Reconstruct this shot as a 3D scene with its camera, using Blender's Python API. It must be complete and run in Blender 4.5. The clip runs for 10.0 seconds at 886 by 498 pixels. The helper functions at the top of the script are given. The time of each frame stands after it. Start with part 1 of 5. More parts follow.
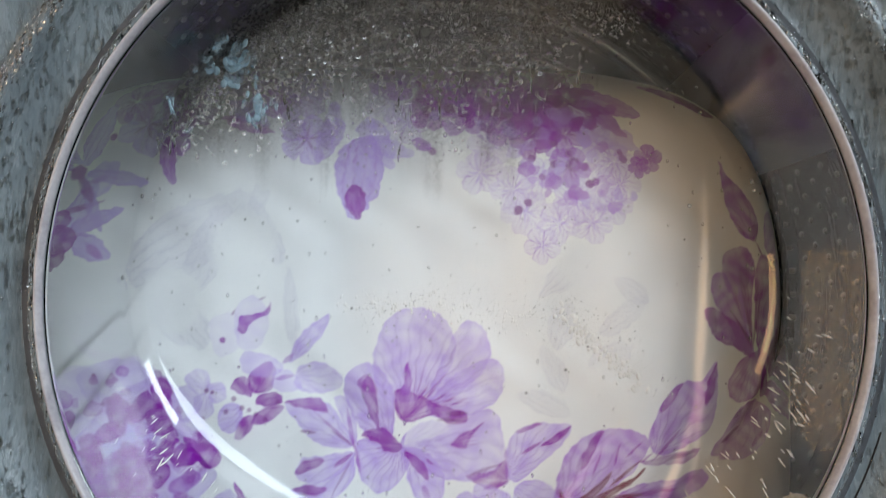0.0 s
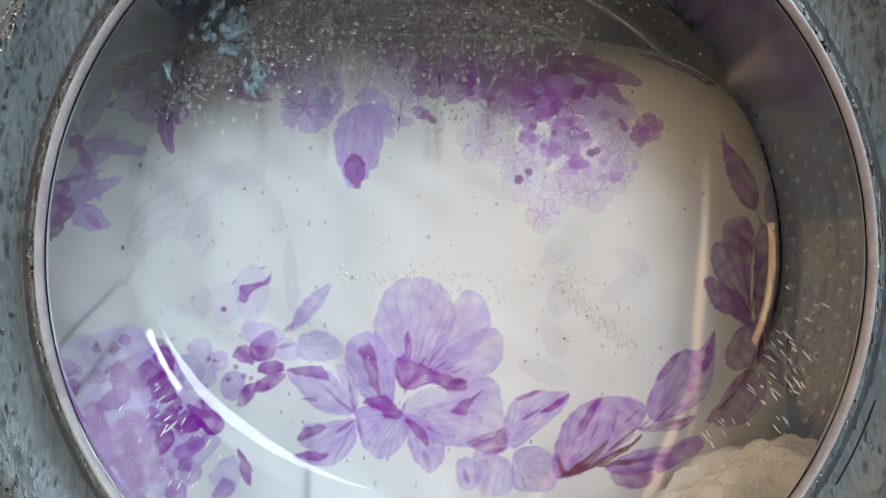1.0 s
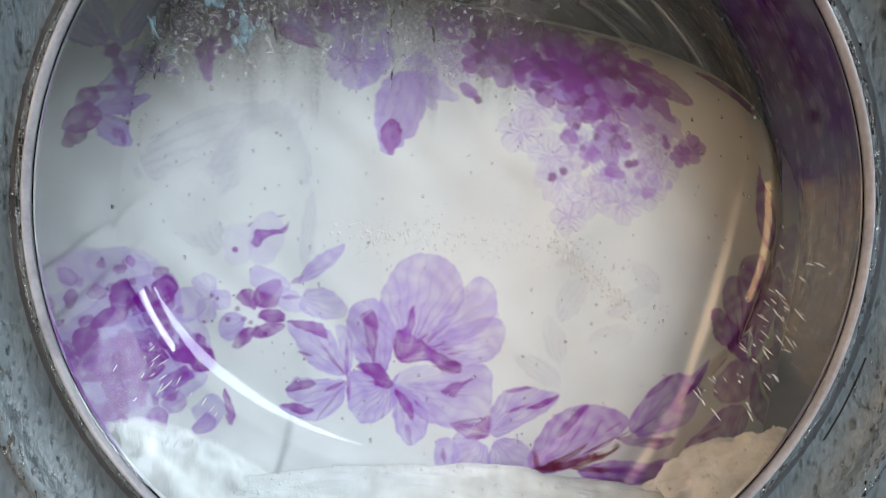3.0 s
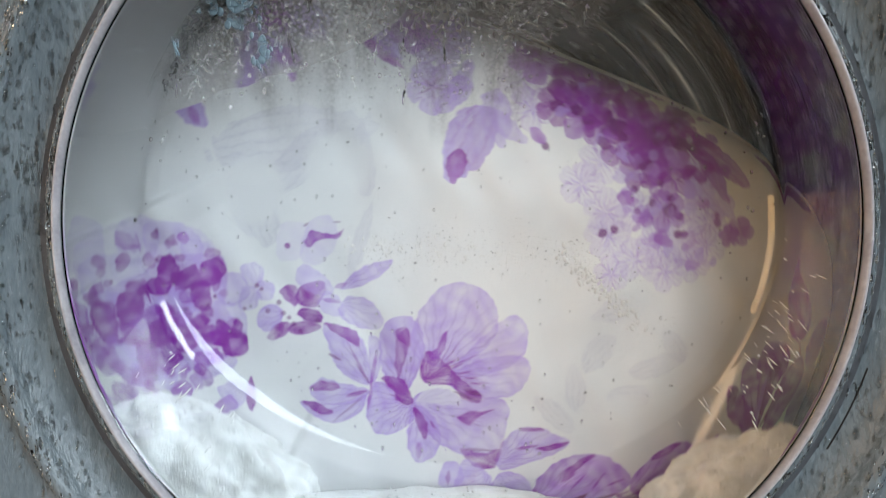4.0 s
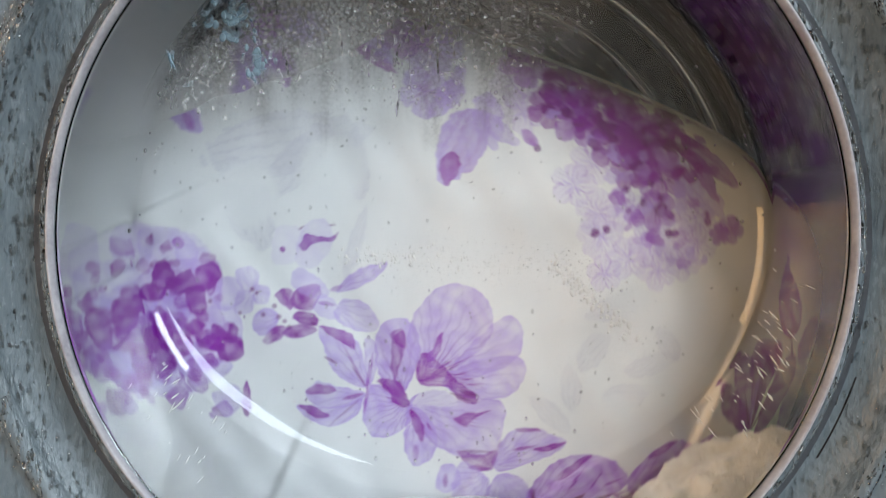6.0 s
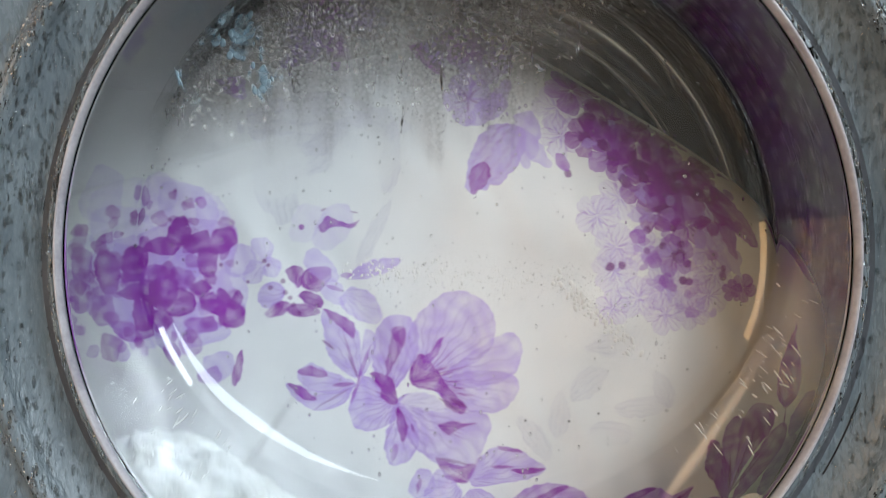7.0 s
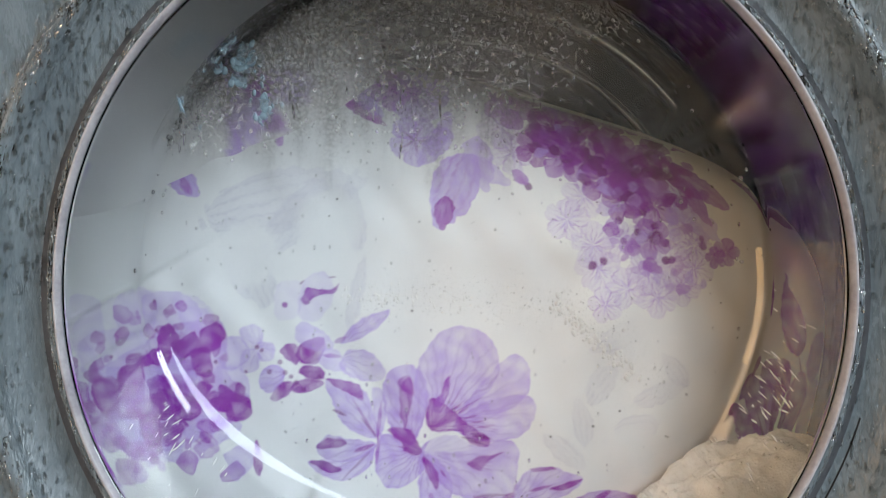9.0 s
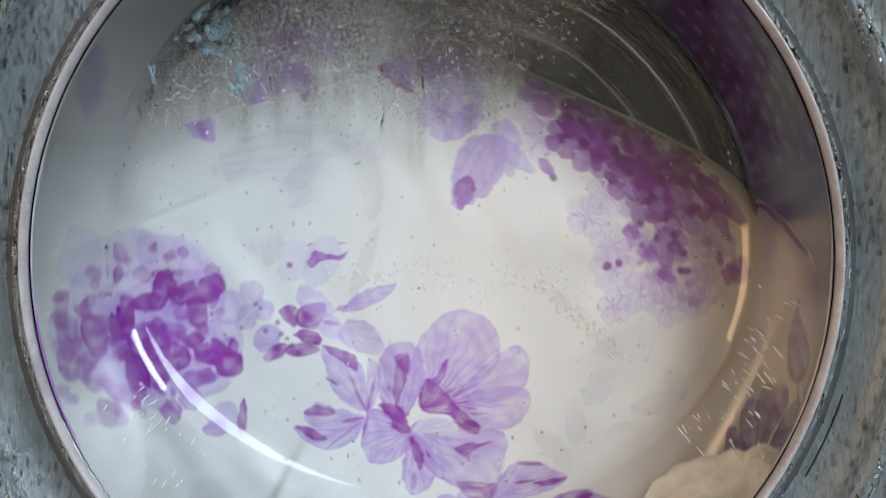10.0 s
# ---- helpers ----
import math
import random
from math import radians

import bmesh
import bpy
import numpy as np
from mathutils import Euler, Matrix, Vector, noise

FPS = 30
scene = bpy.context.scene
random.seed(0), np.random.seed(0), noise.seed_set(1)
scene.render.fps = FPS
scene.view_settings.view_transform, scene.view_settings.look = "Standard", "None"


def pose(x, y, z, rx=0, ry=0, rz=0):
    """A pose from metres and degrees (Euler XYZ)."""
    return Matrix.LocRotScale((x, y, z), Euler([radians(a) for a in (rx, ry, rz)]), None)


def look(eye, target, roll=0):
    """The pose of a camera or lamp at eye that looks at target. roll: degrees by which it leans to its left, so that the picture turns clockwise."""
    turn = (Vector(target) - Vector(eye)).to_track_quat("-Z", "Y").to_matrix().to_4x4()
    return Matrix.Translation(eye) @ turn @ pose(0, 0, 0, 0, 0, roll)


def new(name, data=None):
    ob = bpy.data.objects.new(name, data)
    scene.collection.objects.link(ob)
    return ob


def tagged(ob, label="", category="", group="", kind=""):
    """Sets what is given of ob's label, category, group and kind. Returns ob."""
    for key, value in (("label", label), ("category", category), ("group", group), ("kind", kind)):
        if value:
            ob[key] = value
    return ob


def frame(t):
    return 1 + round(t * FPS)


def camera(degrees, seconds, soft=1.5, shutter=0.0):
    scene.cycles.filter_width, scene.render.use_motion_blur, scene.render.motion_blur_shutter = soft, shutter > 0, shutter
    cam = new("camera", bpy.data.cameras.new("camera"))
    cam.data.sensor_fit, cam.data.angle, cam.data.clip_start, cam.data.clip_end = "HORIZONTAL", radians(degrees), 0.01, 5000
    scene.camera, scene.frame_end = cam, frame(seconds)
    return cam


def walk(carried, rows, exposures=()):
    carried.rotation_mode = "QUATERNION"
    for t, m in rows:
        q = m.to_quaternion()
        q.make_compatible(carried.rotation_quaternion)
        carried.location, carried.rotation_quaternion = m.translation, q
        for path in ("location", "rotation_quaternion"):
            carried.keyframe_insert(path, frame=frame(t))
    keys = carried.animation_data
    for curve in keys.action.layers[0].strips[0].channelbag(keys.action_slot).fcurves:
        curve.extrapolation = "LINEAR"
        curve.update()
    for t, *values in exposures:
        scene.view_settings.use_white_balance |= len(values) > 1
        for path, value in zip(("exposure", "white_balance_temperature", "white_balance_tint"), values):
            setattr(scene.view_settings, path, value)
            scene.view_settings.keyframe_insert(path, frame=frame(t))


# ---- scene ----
cam = camera(70.0, 10.0, soft=0.9, shutter=0.4)
ZC = 0.5                                  # height of the door's centre above the floor

# seconds, distance before the door, pitch, yaw
walk(cam, [(t, pose(0, -d, ZC, 90 + pitch, 0, yaw)) for t, d, pitch, yaw in (
    (0, 0.2346, 3.22, 0.82), (0.5, 0.2346, 0.46, 1.84), (1, 0.2346, 0.46, 0.82), (1.5, 0.2339, -0.10, 0.46), (2, 0.2314, -1.38, -0.05),
    (2.5, 0.2309, -1.84, -1.02), (3, 0.2323, -3.22, 0.31), (3.2, 0.2337, -3.12, 0.67), (4.3, 0.2417, -1.84, 1.28), (4.5, 0.2412, -1.84, 0.67),
    (5, 0.2405, -1.84, 0.51), (5.5, 0.2412, -1.23, -0.05), (5.7, 0.2419, -1.23, 0.31), (6.8, 0.2438, 0.15, 0.87), (7, 0.2441, 0.31, 0.97),
    (7.5, 0.2431, 0.31, 1.13), (8, 0.2441, 1.23, 0.10), (8.5, 0.2468, 2.51, 0.51), (9, 0.2456, 2.56, 0.82), (9.5, 0.2412, 1.69, 0.00),
    (10, 0.2393, 0.46, -0.72),
)])

# ---- light ----
world = bpy.data.worlds.new("world")
scene.world = world
world.use_nodes = True
sky = world.node_tree.nodes.new("ShaderNodeTexSky")
sky.sky_type, sky.sun_disc = "NISHITA", False
sky.sun_elevation, sky.sun_rotation = radians(38), radians(120)
world.node_tree.links.new(sky.outputs[0], world.node_tree.nodes["Background"].inputs[0])
world.node_tree.nodes["Background"].inputs[1].default_value = 0.12


def opening_lamp(place, target, size, watts, colour):
    """An area lamp in a window's opening: daylight from the south, added fill elsewhere."""
    lamp = bpy.data.lights.new("opening_lamp", "AREA")
    lamp.shape, lamp.size, lamp.size_y = "RECTANGLE", size[0], size[1]
    lamp.energy, lamp.color = watts, colour
    ob = new("opening_lamp", lamp)
    ob.matrix_basis = look(place, target)
    return ob


opening_lamp((0.85, -2.77, 1.75), (0.85, 0.0, 1.55), (1.25, 1.05), 28, (0.79, 0.91, 1.0))
# added fill from the east to brighten the cushion's left side
opening_lamp((1.87, -1.20, 1.80), (0.0, -1.20, 1.5), (0.95, 0.80), 34, (0.77, 0.91, 1.0))
# added warm fill from the west to tint the cushion's right side beige
opening_lamp((-1.57, -1.15, 0.85), (0.0, -1.15, 0.75), (0.85, 1.00), 11.5, (1.0, 0.60, 0.27))

# ---- materials ----


def material(name):
    m = bpy.data.materials.new(name)
    m.use_nodes = True
    return m, m.node_tree.nodes, m.node_tree.links, m.node_tree.nodes["Principled BSDF"]


def put(nodes, kind, **values):
    n = nodes.new(kind)
    for key, value in values.items():
        n.inputs[key.replace("_", " ")].default_value = value
    return n


def surface(name, low, high, scale, rough, metal=0.0, bump=0.1, fine=None, stretch=(1, 1, 1), rough_high=None):
    """Two colours mixed by coarse and fine noise, with relief and uneven gloss."""
    m, nodes, links, b = material(name)
    co = nodes.new("ShaderNodeTexCoord")
    mp = put(nodes, "ShaderNodeMapping", Scale=stretch)
    links.new(co.outputs["Object"], mp.inputs[0])
    n1 = put(nodes, "ShaderNodeTexNoise", Scale=scale, Detail=5.0, Roughness=0.6)
    n2 = put(nodes, "ShaderNodeTexNoise", Scale=fine or scale * 9, Detail=3.0)
    links.new(mp.outputs[0], n1.inputs["Vector"])
    links.new(mp.outputs[0], n2.inputs["Vector"])
    add = nodes.new("ShaderNodeMath")
    add.operation = "MULTIPLY_ADD"
    links.new(n2.outputs[0], add.inputs[0])
    add.inputs[1].default_value = 0.4
    links.new(n1.outputs[0], add.inputs[2])
    ramp = nodes.new("ShaderNodeValToRGB")
    ramp.color_ramp.elements[0].position, ramp.color_ramp.elements[1].position = 0.5, 0.9
    ramp.color_ramp.elements[0].color, ramp.color_ramp.elements[1].color = (*low, 1), (*high, 1)
    links.new(add.outputs[0], ramp.inputs[0])
    links.new(ramp.outputs[0], b.inputs["Base Color"])
    rr = nodes.new("ShaderNodeMapRange")
    rr.inputs[1].default_value, rr.inputs[2].default_value = 0.4, 0.9
    rr.inputs[3].default_value, rr.inputs[4].default_value = rough, rough_high or min(1, rough * 1.5)
    links.new(add.outputs[0], rr.inputs[0])
    links.new(rr.outputs[0], b.inputs["Roughness"])
    b.inputs["Metallic"].default_value = metal
    bp = put(nodes, "ShaderNodeBump", Strength=bump, Distance=0.002)
    links.new(add.outputs[0], bp.inputs["Height"])
    links.new(bp.outputs[0], b.inputs["Normal"])
    return m


WALL = surface("wall_plaster", (0.60, 0.58, 0.54), (0.72, 0.70, 0.66), 3, 0.8, bump=0.15)
CEIL = surface("ceiling_paint", (0.74, 0.73, 0.71), (0.8, 0.79, 0.77), 2, 0.85)
FLOOR = surface("floor_tile", (0.30, 0.27, 0.24), (0.42, 0.39, 0.35), 4, 0.35)
ENAMEL = surface("white_enamel", (0.74, 0.75, 0.76), (0.8, 0.8, 0.8), 2, 0.25, bump=0.02)
RING = surface("wet_grey_door_ring", (0.115, 0.146, 0.170), (0.20, 0.236, 0.262), 60, 0.2, bump=0.5, fine=700, stretch=(1, 1, 0.3))
BEAD = surface("pale_sealing_bead", (0.34, 0.32, 0.36), (0.52, 0.50, 0.53), 60, 0.16, bump=0.2)
RUBBER = surface("grey_rubber", (0.055, 0.06, 0.07), (0.10, 0.105, 0.12), 30, 0.4, bump=0.25)
# the drum interior's darkness is put into these two steels' base colours
SHADED_STEEL = surface("shaded_brushed_steel", (0.026, 0.023, 0.020), (0.058, 0.052, 0.046), 8, 0.22, metal=1.0, bump=0.06, stretch=(1, 6, 1))
LIFTER = surface("dimmed_polished_steel", (0.15, 0.14, 0.125), (0.28, 0.26, 0.235), 12, 0.28, metal=1.0, bump=0.04)
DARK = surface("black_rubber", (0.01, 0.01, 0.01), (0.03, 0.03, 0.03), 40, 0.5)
# the drum's highlights and glints as a much brighter copy of its steel
GLINT_STEEL = surface("glint_steel", (0.72, 0.68, 0.60), (0.86, 0.82, 0.75), 14, 0.16, metal=1.0, bump=0.03)
FRAME = surface("window_paint", (0.7, 0.7, 0.7), (0.78, 0.78, 0.77), 5, 0.4)


def glass(name, ior, rough=0.0, tint=(1, 1, 1)):
    m, nodes, links, b = material(name)
    b.inputs["Base Color"].default_value = (*tint, 1)
    b.inputs["Transmission Weight"].default_value = 1.0
    b.inputs["Roughness"].default_value = rough
    b.inputs["IOR"].default_value = ior
    return m


GLASS = glass("door_glass", 1.48, 0.0, (0.97, 0.985, 0.985))
WATER = glass("water", 1.33)
PANE = glass("window_glass", 1.45)


def fog_material():
    """Breath of condensation on the upper glass: beads with clear runs between them."""
    m, nodes, links, b = material("condensation")
    co = nodes.new("ShaderNodeTexCoord")
    sep = nodes.new("ShaderNodeSeparateXYZ")
    links.new(co.outputs["Object"], sep.inputs[0])
    runs = put(nodes, "ShaderNodeMapping", Scale=(1.0, 1.0, 0.09))
    links.new(co.outputs["Object"], runs.inputs[0])
    n1 = put(nodes, "ShaderNodeTexNoise", Scale=95.0, Detail=3.0)
    links.new(runs.outputs[0], n1.inputs["Vector"])
    n2 = put(nodes, "ShaderNodeTexNoise", Scale=14.0, Detail=3.0)
    links.new(co.outputs["Object"], n2.inputs["Vector"])
    vo = put(nodes, "ShaderNodeTexVoronoi", Scale=520.0)
    links.new(co.outputs["Object"], vo.inputs["Vector"])

    def mth(op, a, c, d=None):
        n = nodes.new("ShaderNodeMath")
        n.operation = op
        for k, v in enumerate((a, c, d)):
            if v is None:
                continue
            if isinstance(v, (int, float)):
                n.inputs[k].default_value = v
            else:
                links.new(v, n.inputs[k])
        return n.outputs[0]

    height = mth("MULTIPLY_ADD", n1.outputs[0], 0.085, sep.outputs["Z"])
    height = mth("MULTIPLY_ADD", n2.outputs[0], 0.05, height)
    clear = mth("MAXIMUM", sep.outputs["X"], 0.030)
    side = mth("MULTIPLY_ADD", clear, -1.0, height)
    rng = nodes.new("ShaderNodeMapRange")
    rng.interpolation_type = "SMOOTHSTEP"
    rng.inputs[1].default_value, rng.inputs[2].default_value = 0.088, 0.150
    rng.inputs[3].default_value, rng.inputs[4].default_value = 0.0, 0.66
    links.new(side, rng.inputs[0])
    thin = nodes.new("ShaderNodeMapRange")
    thin.inputs[1].default_value, thin.inputs[2].default_value = 0.2, 0.75
    thin.inputs[3].default_value, thin.inputs[4].default_value = 0.55, 1.15
    links.new(vo.outputs["Distance"], thin.inputs[0])
    fac = mth("MULTIPLY", rng.outputs[0], thin.outputs[0])
    tr = nodes.new("ShaderNodeBsdfTransparent")
    df = put(nodes, "ShaderNodeBsdfDiffuse", Color=(0.19, 0.178, 0.168, 1))
    tl = put(nodes, "ShaderNodeBsdfTranslucent", Color=(0.29, 0.278, 0.272, 1))
    veil = put(nodes, "ShaderNodeMixShader", Fac=0.5)
    links.new(df.outputs[0], veil.inputs[1])
    links.new(tl.outputs[0], veil.inputs[2])
    mix = nodes.new("ShaderNodeMixShader")
    links.new(fac, mix.inputs[0])
    links.new(tr.outputs[0], mix.inputs[1])
    links.new(veil.outputs[0], mix.inputs[2])
    links.new(mix.outputs[0], nodes["Material Output"].inputs[0])
    return m


FOG = fog_material()


def cloth_material():
    m, nodes, links, b = material("printed_wet_cotton")
    at = nodes.new("ShaderNodeAttribute")
    at.attribute_name = "dye"
    co = nodes.new("ShaderNodeTexCoord")
    n1 = put(nodes, "ShaderNodeTexNoise", Scale=22.0, Detail=6.0, Roughness=0.6)
    links.new(co.outputs["Object"], n1.inputs["Vector"])
    mul = nodes.new("ShaderNodeMix")
    mul.data_type, mul.blend_type = "RGBA", "MULTIPLY"
    mul.inputs[0].default_value = 1.0
    ramp = nodes.new("ShaderNodeValToRGB")
    ramp.color_ramp.elements[0].position, ramp.color_ramp.elements[1].position = 0.3, 0.6
    ramp.color_ramp.elements[0].color, ramp.color_ramp.elements[1].color = (0.90, 0.90, 0.91, 1), (1, 1, 1, 1)
    links.new(n1.outputs[0], ramp.inputs[0])
    hue = put(nodes, "ShaderNodeHueSaturation", Saturation=1.12)
    links.new(at.outputs["Color"], hue.inputs["Color"])
    links.new(hue.outputs[0], mul.inputs[6])
    links.new(ramp.outputs[0], mul.inputs[7])
    links.new(mul.outputs[2], b.inputs["Base Color"])
    weave = put(nodes, "ShaderNodeTexNoise", Scale=900.0, Detail=2.0)
    links.new(co.outputs["Object"], weave.inputs["Vector"])
    wr = put(nodes, "ShaderNodeMapping", Scale=(1.0, 1.0, 0.35))
    wr.inputs["Rotation"].default_value = (0, 0.5, 0)
    links.new(co.outputs["Object"], wr.inputs[0])
    n3 = put(nodes, "ShaderNodeTexNoise", Scale=30.0, Detail=4.0, Distortion=0.6)
    links.new(wr.outputs[0], n3.inputs["Vector"])
    b1 = put(nodes, "ShaderNodeBump", Strength=0.25, Distance=0.0004)
    links.new(weave.outputs[0], b1.inputs["Height"])
    b2 = put(nodes, "ShaderNodeBump", Strength=0.12, Distance=0.005)
    links.new(n3.outputs[0], b2.inputs["Height"])
    links.new(b1.outputs[0], b2.inputs["Normal"])
    links.new(b2.outputs[0], b.inputs["Normal"])
    b.inputs["Roughness"].default_value = 0.36
    b.inputs["Sheen Weight"].default_value = 0.15
    return m


CLOTH_MAT = cloth_material()


def suds_material():
    m, nodes, links, b = material("soap_foam")
    co = nodes.new("ShaderNodeTexCoord")
    vo = put(nodes, "ShaderNodeTexVoronoi", Scale=750.0)
    big = put(nodes, "ShaderNodeTexVoronoi", Scale=240.0)
    v2 = put(nodes, "ShaderNodeTexNoise", Scale=70.0, Detail=6.0, Roughness=0.65)
    for n in (vo, big, v2):
        links.new(co.outputs["Object"], n.inputs["Vector"])
    ramp = nodes.new("ShaderNodeValToRGB")
    ramp.color_ramp.elements[0].position, ramp.color_ramp.elements[1].position = 0.35, 0.65
    ramp.color_ramp.elements[0].color, ramp.color_ramp.elements[1].color = (0.66, 0.66, 0.64, 1), (0.88, 0.89, 0.89, 1)
    links.new(v2.outputs[0], ramp.inputs[0])
    links.new(ramp.outputs[0], b.inputs["Base Color"])
    b0 = put(nodes, "ShaderNodeBump", Strength=0.3, Distance=0.002)
    links.new(v2.outputs[0], b0.inputs["Height"])
    b1 = put(nodes, "ShaderNodeBump", Strength=0.28, Distance=0.001)
    links.new(big.outputs["Distance"], b1.inputs["Height"])
    links.new(b0.outputs[0], b1.inputs["Normal"])
    bp = put(nodes, "ShaderNodeBump", Strength=0.35, Distance=0.0006)
    links.new(vo.outputs["Distance"], bp.inputs["Height"])
    links.new(b1.outputs[0], bp.inputs["Normal"])
    links.new(bp.outputs[0], b.inputs["Normal"])
    b.inputs["Roughness"].default_value = 0.45
    b.inputs["Subsurface Weight"].default_value = 0.7
    b.inputs["Subsurface Radius"].default_value = (0.004, 0.004, 0.004)
    return m


SUDS = suds_material()
# glossy white for the suds' bubbles and for modelled glints on the glass
BUBBLE_GLINT = surface("bubble_and_glint_white", (0.70, 0.70, 0.69), (0.85, 0.85, 0.84), 200, 0.05, bump=0.0)

# ---- mesh helpers ----


def mesh_of(name, verts, faces, mat, smooth=True):
    me = bpy.data.meshes.new(name)
    me.from_pydata([tuple(v) for v in verts], [], [tuple(f) for f in faces])
    me.materials.append(mat)
    if smooth:
        me.polygons.foreach_set("use_smooth", [True] * len(me.polygons))
    me.update()
    return me


def child(name, me, parent, label="", kind=""):
    ob = new(name, me)
    ob.parent = parent
    return tagged(ob, label, kind=kind)


def part(name, bm, mat, parent, label="", smooth=False):
    me = bpy.data.meshes.new(name)
    bm.to_mesh(me)
    bm.free()
    me.materials.append(mat)
    if smooth:
        me.polygons.foreach_set("use_smooth", [True] * len(me.polygons))
    return child(name, me, parent, label)


def box(x0, x1, y0, y1, z0, z1, bevel=0.0):
    bm = bmesh.new()
    bmesh.ops.create_cube(bm, size=1, matrix=Matrix.LocRotScale(((x0 + x1) / 2, (y0 + y1) / 2, (z0 + z1) / 2), None, (x1 - x0, y1 - y0, z1 - z0)))
    if bevel:
        bmesh.ops.bevel(bm, geom=list(bm.edges), offset=bevel, segments=2, affect="EDGES")
    return bm


def turned(profile, steps=160, closed=False):
    """Vertices and faces of a profile (radius, y) turned round the y axis."""
    verts, faces, n = [], [], len(profile)
    for k in range(steps):
        a = 2 * math.pi * k / steps
        for r, y in profile:
            verts.append((r * math.cos(a), y, r * math.sin(a)))
    for k in range(steps):
        k2 = (k + 1) % steps
        for i in range(n if closed else n - 1):
            j = (i + 1) % n
            faces.append((k * n + i, k * n + j, k2 * n + j, k2 * n + i))
    return verts, faces


def rounded(points, cuts=4):
    """A smoother profile through the given corners."""
    for _ in range(cuts):
        out = [points[0]]
        for p, q in zip(points, points[1:]):
            out += [(0.75 * p[0] + 0.25 * q[0], 0.75 * p[1] + 0.25 * q[1]), (0.25 * p[0] + 0.75 * q[0], 0.25 * p[1] + 0.75 * q[1])]
        points = out + [points[-1]]
    return points


# ---- the room that closes the place ----


def wall(name, *size):
    bm = box(*size)
    me = bpy.data.meshes.new(name)
    bm.to_mesh(me)
    bm.free()
    ob = new(name, me)
    return ob, me


for name, size, mat, label in (
        ("floor", (-1.7, 1.9, -2.9, 0.8, -0.1, 0.0), FLOOR, "brown-grey utility room floor"),
        ("ceiling", (-1.7, 1.9, -2.9, 0.8, 2.5, 2.6), CEIL, "plain white painted ceiling"),
        ("wall_north", (-1.7, 1.9, 0.66, 0.8, 0.0, 2.5), WALL, "plain plaster wall behind the machine"),
        ("wall_east", (1.9, 2.0, -0.65, 0.8, 0.0, 2.5), WALL, "plain plaster wall beside an added window")):
    ob, me = wall(name, *size)
    me.materials.append(mat)
    tagged(ob, label, kind="structure")

south = tagged(new("wall_south"), "plain plaster wall with one window", kind="structure")
for x0, x1, z0, z1 in ((-1.7, 0.17, 0, 2.5), (1.53, 2.0, 0, 2.5), (0.17, 1.53, 0, 1.17), (0.17, 1.53, 2.33, 2.5)):
    part("wall_piece", box(x0, x1, -2.9, -2.8, z0, z1), WALL, south)

side_east = tagged(new("wall_east_window"), "plain plaster wall round an added window", kind="structure")
for y0, y1, z0, z1 in ((-2.8, -1.75, 0, 2.5), (-1.75, -0.65, 0, 1.33), (-1.75, -0.65, 2.27, 2.5)):
    part("wall_piece", box(1.9, 2.0, y0, y1, z0, z1), WALL, side_east)

west = tagged(new("wall_west"), "plain plaster wall with one low added window", kind="structure")
for y0, y1, z0, z1 in ((-2.8, -1.65, 0, 2.5), (-1.65, -0.65, 0, 0.28), (-1.65, -0.65, 1.42, 2.5), (-0.65, 0.66, 0, 2.5)):
    part("wall_piece", box(-1.7, -1.6, y0, y1, z0, z1), WALL, west)


def window(name, width, low, high, m):
    """A two-light window in a wall: width along x."""
    thing = tagged(new(name), "white window with an area lamp set before it", kind="structure")
    thing.matrix_basis = m
    h = width / 2
    for x0, x1, z0, z1 in ((-h, -h + 0.05, low, high), (h - 0.05, h, low, high), (-h + 0.05, h - 0.05, low, low + 0.05),
                           (-h + 0.05, h - 0.05, high - 0.05, high), (-0.025, 0.025, low + 0.05, high - 0.05)):
        part("window_frame", box(x0, x1, -0.025, 0.025, z0, z1, 0.004), FRAME, thing)
    for x0, x1 in ((-h + 0.05, -0.025), (0.025, h - 0.05)):
        pane = part("pane", box(x0, x1, -0.002, 0.002, low + 0.05, high - 0.05), PANE, thing)
        pane.visible_shadow = False


window("window_1", 1.36, 1.17, 2.33, pose(0.85, -2.845, 0))
# the west and east windows are made up to hold the fill lamps
window("fill_window_west", 1.00, 0.28, 1.42, pose(-1.645, -1.15, 0, 0, 0, 90))
window("fill_window_east", 1.10, 1.33, 2.27, pose(1.945, -1.20, 0, 0, 0, 90))

# ---- the washing machine ----
machine = tagged(new("washing_machine"), "white front-loading washing machine with a round glass door", "washing machine")
machine.matrix_basis = pose(0, 0, ZC)


def front_panel():
    verts, faces, n = [], [], 128
    for k in range(n):
        a = 2 * math.pi * k / n
        c, s = math.cos(a), math.sin(a)
        m = max(abs(c) / 0.30, abs(s) / (0.34 if s > 0 else 0.50))
        for y in (0.0, 0.02):
            verts += [(0.252 * c, y, 0.252 * s), (c / m, y, s / m)]
    for k in range(n):
        a, b = 4 * k, 4 * ((k + 1) % n)
        faces += [(a, a + 1, b + 1, b), (a + 2, b + 2, b + 3, a + 3), (a, b, b + 2, a + 2), (a + 1, a + 3, b + 3, b + 1)]
    child("front_panel", mesh_of("front_panel", verts, faces, ENAMEL, False), machine)


front_panel()
for size in ((-0.30, -0.285, 0.02, 0.58, -0.5, 0.34), (0.285, 0.30, 0.02, 0.58, -0.5, 0.34)):
    part("side_panel", box(*size, 0.003), ENAMEL, machine)
